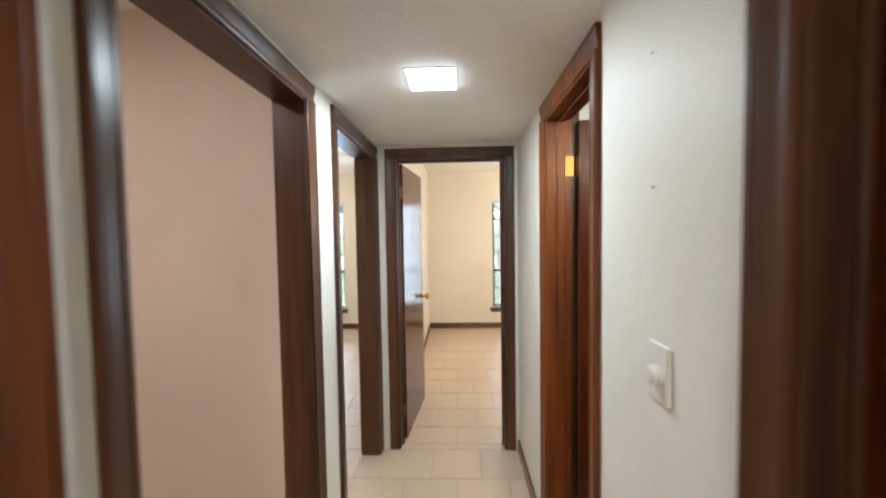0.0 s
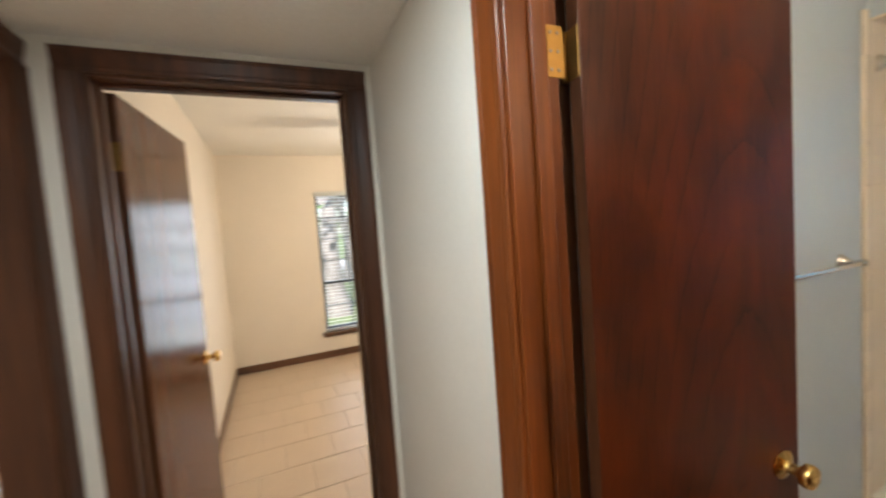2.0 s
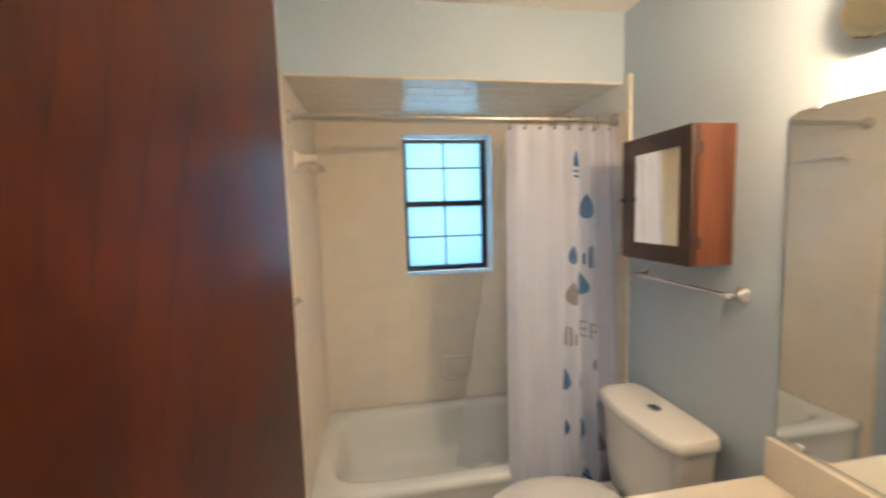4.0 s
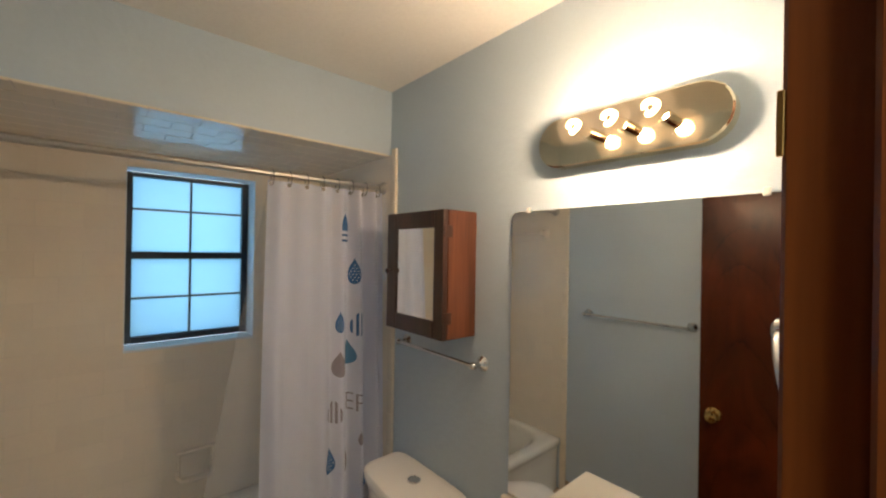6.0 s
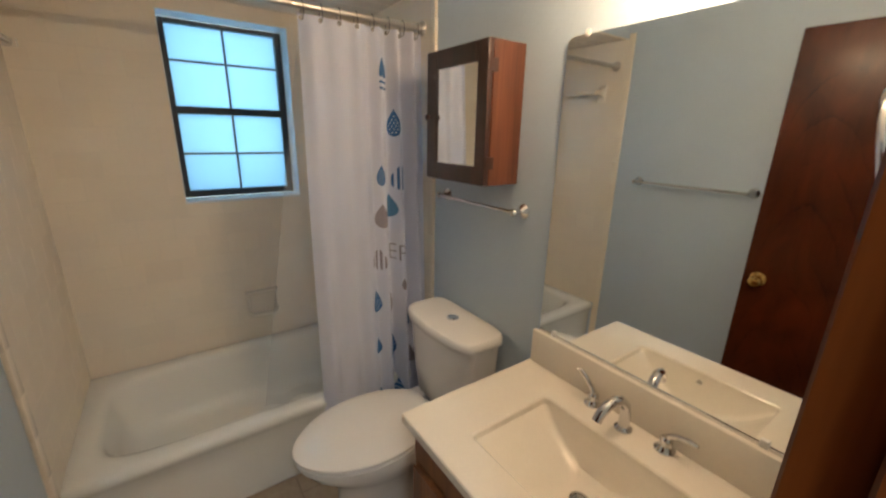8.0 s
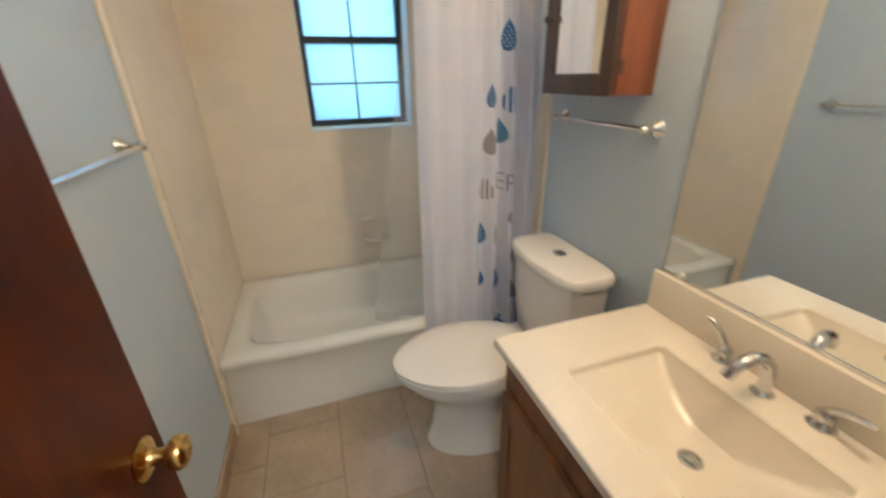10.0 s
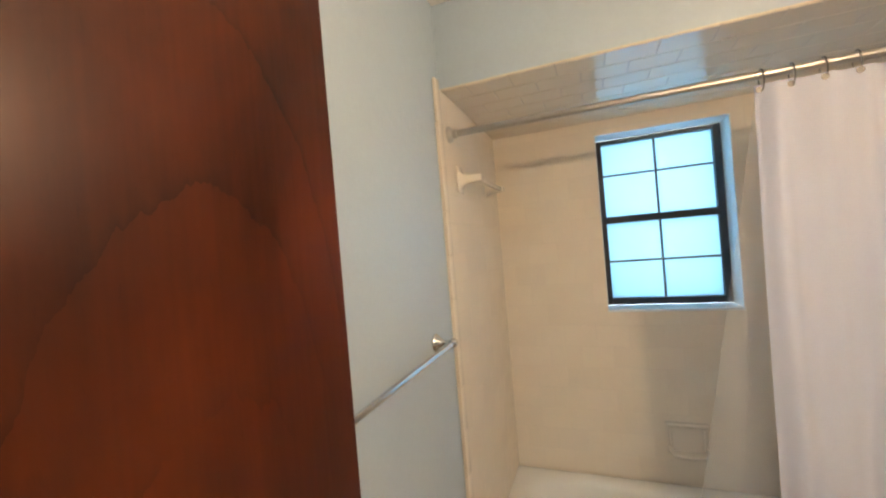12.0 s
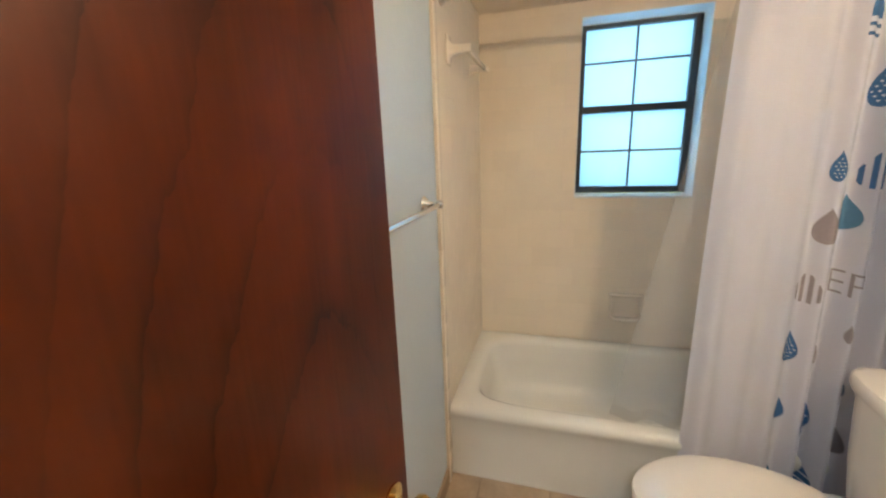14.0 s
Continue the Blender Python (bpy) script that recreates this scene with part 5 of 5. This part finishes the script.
# ---- bedrooms: windows, blinds, fans ----
def bedroom_window(name, x0, x1):
    z0, z1 = WZ
    ob = thing(name, "tall dark-framed window with a wooden sill", "window", (0, 0, 0), "", "structure")
    y = YF + 0.105
    for a, b, c, d in ((x0, x0 + 0.035, z0, z1), (x1 - 0.035, x1, z0, z1), (x0 + 0.035, x1 - 0.035, z0, z0 + 0.045), (x0 + 0.035, x1 - 0.035, z1 - 0.03, z1)):
        part("window_frame", boxed(a, b, y - 0.02, y + 0.03, c, d, 0.003, 1), BLACK, ob)
    zm = z0 + 0.34 * (z1 - z0)
    part("meeting_rail", boxed(x0 + 0.035, x1 - 0.035, y - 0.02, y + 0.02, zm, zm + 0.035, 0.003, 1), BLACK, ob)
    n = 3
    for i in range(1, n):
        xx = x0 + 0.035 + (x1 - x0 - 0.07) * i / n
        part("muntin", boxed(xx - 0.008, xx + 0.008, y - 0.008, y + 0.008, z0 + 0.045, zm), BLACK, ob)
        part("muntin", boxed(xx - 0.008, xx + 0.008, y - 0.008, y + 0.008, zm + 0.035, z1 - 0.03), BLACK, ob)
    for zz in (z0 + 0.045 + (zm - z0 - 0.045) * 0.5,) + tuple(zm + 0.035 + (z1 - 0.065 - zm) * k / 4 for k in (1, 2, 3)):
        part("muntin", boxed(x0 + 0.035, x1 - 0.035, y - 0.007, y + 0.007, zz - 0.008, zz + 0.008), BLACK, ob)
    g = part("pane", boxed(x0 + 0.035, x1 - 0.035, y + 0.010, y + 0.014, z0 + 0.045, z1 - 0.03), glassy("window_glass", (1, 1, 1), 0.03, 0.02), ob, "clear glass")
    g.visible_shadow = False
    part("window_sill", boxed(x0 - 0.05, x1 + 0.05, YF - 0.05, YF + 0.08, z0 - 0.022, z0 + 0.003, 0.005, 2), BASEWOOD, ob, "stained wooden sill")
    part("apron", boxed(x0 - 0.035, x1 + 0.035, YF - 0.014, YF, z0 - 0.055, z0 - 0.022, 0.003, 2), BASEWOOD, ob)
    bl = thing("window_blind", "white horizontal slat blind lowered with open slats", "blind", (0, 0, 0), "window blinds")
    part("head_rail", boxed(x0 - 0.01, x1 + 0.01, YF - 0.03, YF + 0.03, z1 - 0.035, z1 + 0.02, 0.004, 2), BLIND, bl)
    me = None
    k = 0
    zz = z0 + 0.03
    while zz < z1 - 0.05:
        if me is None:
            s = part("slat", loft(bmesh.new(), [[(xx, -0.022, 0.002), (xx, 0, 0.004), (xx, 0.022, 0.002), (xx, 0.022, 0.0008), (xx, 0, 0.0028), (xx, -0.022, 0.0008)] for xx in (x0 + 0.012, x1 - 0.012)]), BLIND, bl)
            me = s.data
        else:
            s = new("slat", me); s.parent = bl
        s.matrix_local = pose(0, YF + 0.035, zz, -4, 0, 0)
        zz += 0.042
    for xx in (x0 + 0.12, x1 - 0.12):
        part("cord", boxed(xx - 0.001, xx + 0.001, YF + 0.034, YF + 0.036, z0 + 0.02, z1 - 0.03), BLIND, bl)
    part("bottom_rail", boxed(x0 + 0.012, x1 - 0.012, YF + 0.015, YF + 0.055, z0 + 0.006, z0 + 0.022, 0.003, 1), BLIND, bl)


bedroom_window("window_2", *WR)
bedroom_window("window_3", *WL)


def ceiling_fan(x, y, ang):
    ob = thing("ceiling_fan", "ceiling fan with dark blades and a lit glass lamp", "ceiling fan", (x, y, TOP - 0.15), "bedroom ceiling fans")
    part("canopy", turned(bmesh.new(), [(0.07, 0.15), (0.066, 0.12), (0.03, 0.095), (0.001, 0.094)]), WHITE, ob, "", True)
    part("downrod", rod(bmesh.new(), (0, 0, 0.10), (0, 0, -0.16), 0.012), WHITE, ob, "", True)
    part("motor", turned(bmesh.new(), [(0.02, -0.15), (0.09, -0.165), (0.12, -0.20), (0.115, -0.24), (0.07, -0.27), (0.05, -0.30), (0.001, -0.30)]), WHITE, ob, "", True)
    for k in range(5):
        a = radians(ang + 72 * k)
        m = Matrix.Rotation(a, 4, "Z") @ Matrix.Rotation(radians(8), 4, "X")
        bm = bmesh.new()
        pr = [(0.17, -0.05), (0.3, -0.062), (0.55, -0.07), (0.62, -0.05), (0.64, 0.0), (0.62, 0.05), (0.55, 0.07), (0.3, 0.062), (0.17, 0.05)]
        loft(bm, [[m @ Vector((px, py, -0.235)) for px, py in pr], [m @ Vector((px, py, -0.228)) for px, py in pr]])
        b = part("blade", bm, CABDARK, ob)
        part("blade_iron", box(bmesh.new(), 0.09, 0.22, -0.02, 0.02, -0.243, -0.236), OLDBRASS, b).matrix_local = Matrix.Rotation(a, 4, "Z")
    s = part("shade", turned(bmesh.new(), [(0.03, -0.30), (0.05, -0.32), (0.085, -0.36), (0.095, -0.40), (0.06, -0.43), (0.001, -0.44)]), glowing("lamp_shade_glass", (1.0, 0.86, 0.62), 2.5), ob, "lit frosted glass shade", True)
    s.visible_shadow = False


ceiling_fan(-2.0, 4.6, 10)
ceiling_fan(1.7, 4.9, 175)


# ---- outside ----
GRASS = material("grass_ground", (0.19, 0.24, 0.11), 0.95, vary=0.3, scale=0.8, fine=0.2, fine_scale=12, bump=0.6, bump_scale=20)
ROAD = material("pale_concrete_road", (0.5, 0.49, 0.46), 0.9, vary=0.08, scale=1.0, fine=0.05)
BARK = material("bark", (0.30, 0.27, 0.25), 0.95, vary=0.3, scale=9, fine=0.2, bump=1.0, bump_scale=14, stretch=(1, 1, 0.3))
LEAF = material("leaves", (0.11, 0.19, 0.045), 0.7, vary=0.3, scale=1.2, fine=0.2, fine_scale=4)
bm = bmesh.new()
bmesh.ops.create_grid(bm, x_segments=2, y_segments=2, size=400, matrix=Matrix.Translation((0, 0, -0.25)))
structure("ground", bm, GRASS, "mown green lawn round the house", "lawn")
structure("road", boxed(-60, 60, 20, 27, -0.26, -0.235), ROAD, "pale concrete street beyond the lawn", "street")


def tree(x, y, h, r, seed):
    rnd = random.Random(seed)
    ob = thing("tree", "leafy tree with a rough trunk on the lawn", "tree", (x, y, -0.25), "trees in the yard")
    pts = [(0.1 * math.sin(i * 0.9 + seed), 0.08 * math.cos(i * 1.3), h * 0.55 * i / 6) for i in range(7)]
    bm = bmesh.new()
    tube(bm, pts, [r * (1.35 - 0.1 * i if i == 0 else 1.0 - 0.09 * i) for i in range(7)], 12)
    tips = []
    for k in range(9):
        a = 2 * math.pi * k / 9 + rnd.uniform(-0.3, 0.3)
        s = Vector(pts[3 + k % 4])
        e = s + Vector((math.cos(a), math.sin(a), 0)) * rnd.uniform(0.25, 0.42) * h + Vector((0, 0, rnd.uniform(0.12, 0.4) * h))
        mid = (s + e) / 2 + Vector((0, 0, 0.05 * h))
        tube(bm, [s, mid, e], [r * 0.42, r * 0.25, r * 0.08], 7)
        tips += [mid, e, (mid + e) / 2]
    part("trunk", bm, BARK, ob, "", True)
    bm = bmesh.new()
    for k in range(2600):
        c = rnd.choice(tips)
        p = c + Vector((rnd.gauss(0, 0.11 * h), rnd.gauss(0, 0.11 * h), rnd.gauss(0, 0.08 * h)))
        q = Euler((rnd.uniform(0, 6), rnd.uniform(0, 6), rnd.uniform(0, 6))).to_matrix()
        s = rnd.uniform(0.08, 0.17)
        vs = [bm.verts.new(p + q @ Vector(v)) for v in ((-s, 0, 0), (0, -s * 0.45, 0.02), (s, 0, 0), (0, s * 0.45, 0.02))]
        bm.faces.new(vs)
    part("crown", bm, LEAF, ob, "clusters of green leaves")


tree(1.42, 9.9, 8.0, 0.22, 3)
tree(-4.6, 14.5, 8.0, 0.2, 5)
tree(-8.5, 31.0, 11.0, 0.3, 8)
tree(-1.0, 32.0, 11.0, 0.3, 11)
tree(6.5, 31.0, 12.0, 0.3, 13)
tree(-16, 33.0, 12.0, 0.3, 17)
tree(2.6, 15.5, 7.0, 0.18, 19)


# ---- floor tiles ----
def floor_tiles():
    P = 0.318
    gap = 0.0045
    cache = {}
    count = 0

    def lay(x0, x1, y0, y1, ox, oy, p, mat=TILE, owner=floor):
        nonlocal count
        r = math.floor((y0 - oy) / p)
        while oy + r * p < y1:
            a0, a1 = max(y0, oy + r * p), min(y1, oy + (r + 1) * p)
            off = ox + (p / 2 if r % 2 else 0)
            c = math.floor((x0 - off) / p)
            while off + c * p < x1:
                b0, b1 = max(x0, off + c * p), min(x1, off + (c + 1) * p)
                c += 1
                w, h = round(b1 - b0 - gap, 4), round(a1 - a0 - gap, 4)
                if w < 0.012 or h < 0.012: continue
                if (w, h, mat.name) not in cache:
                    bm = boxed(-w / 2, w / 2, -h / 2, h / 2, -0.008, 0.0, 0.0022, 1)
                    me = bpy.data.meshes.new("tile"); bm.to_mesh(me); bm.free(); me.materials.append(mat)
                    cache[(w, h, mat.name)] = me
                t = new("tile", cache[(w, h, mat.name)]); t.parent = owner
                t.location = ((b0 + b1) / 2, (a0 + a1) / 2, 0)
                count += 1
            r += 1
    lay(XL - T, XR + 0.06, -1.2, 3.0, 0.024, 2.60, P)
    lay(-0.255, 3.3, 3.0, YF, 0.024, 2.60 + 0.0, P)
    lay(-3.8, XL - T, 1.93, YF, 0.024, 2.60, P)
    lay(-2.02, XL - T, -1.2, 1.83, 0.024, 2.60, P)
    lay(XR + 0.06, TUBX, BY0, BY1, 0.02, 1.73 - 0.305 * 4, 0.305, BTILE, floor_bath)


floor_tiles()
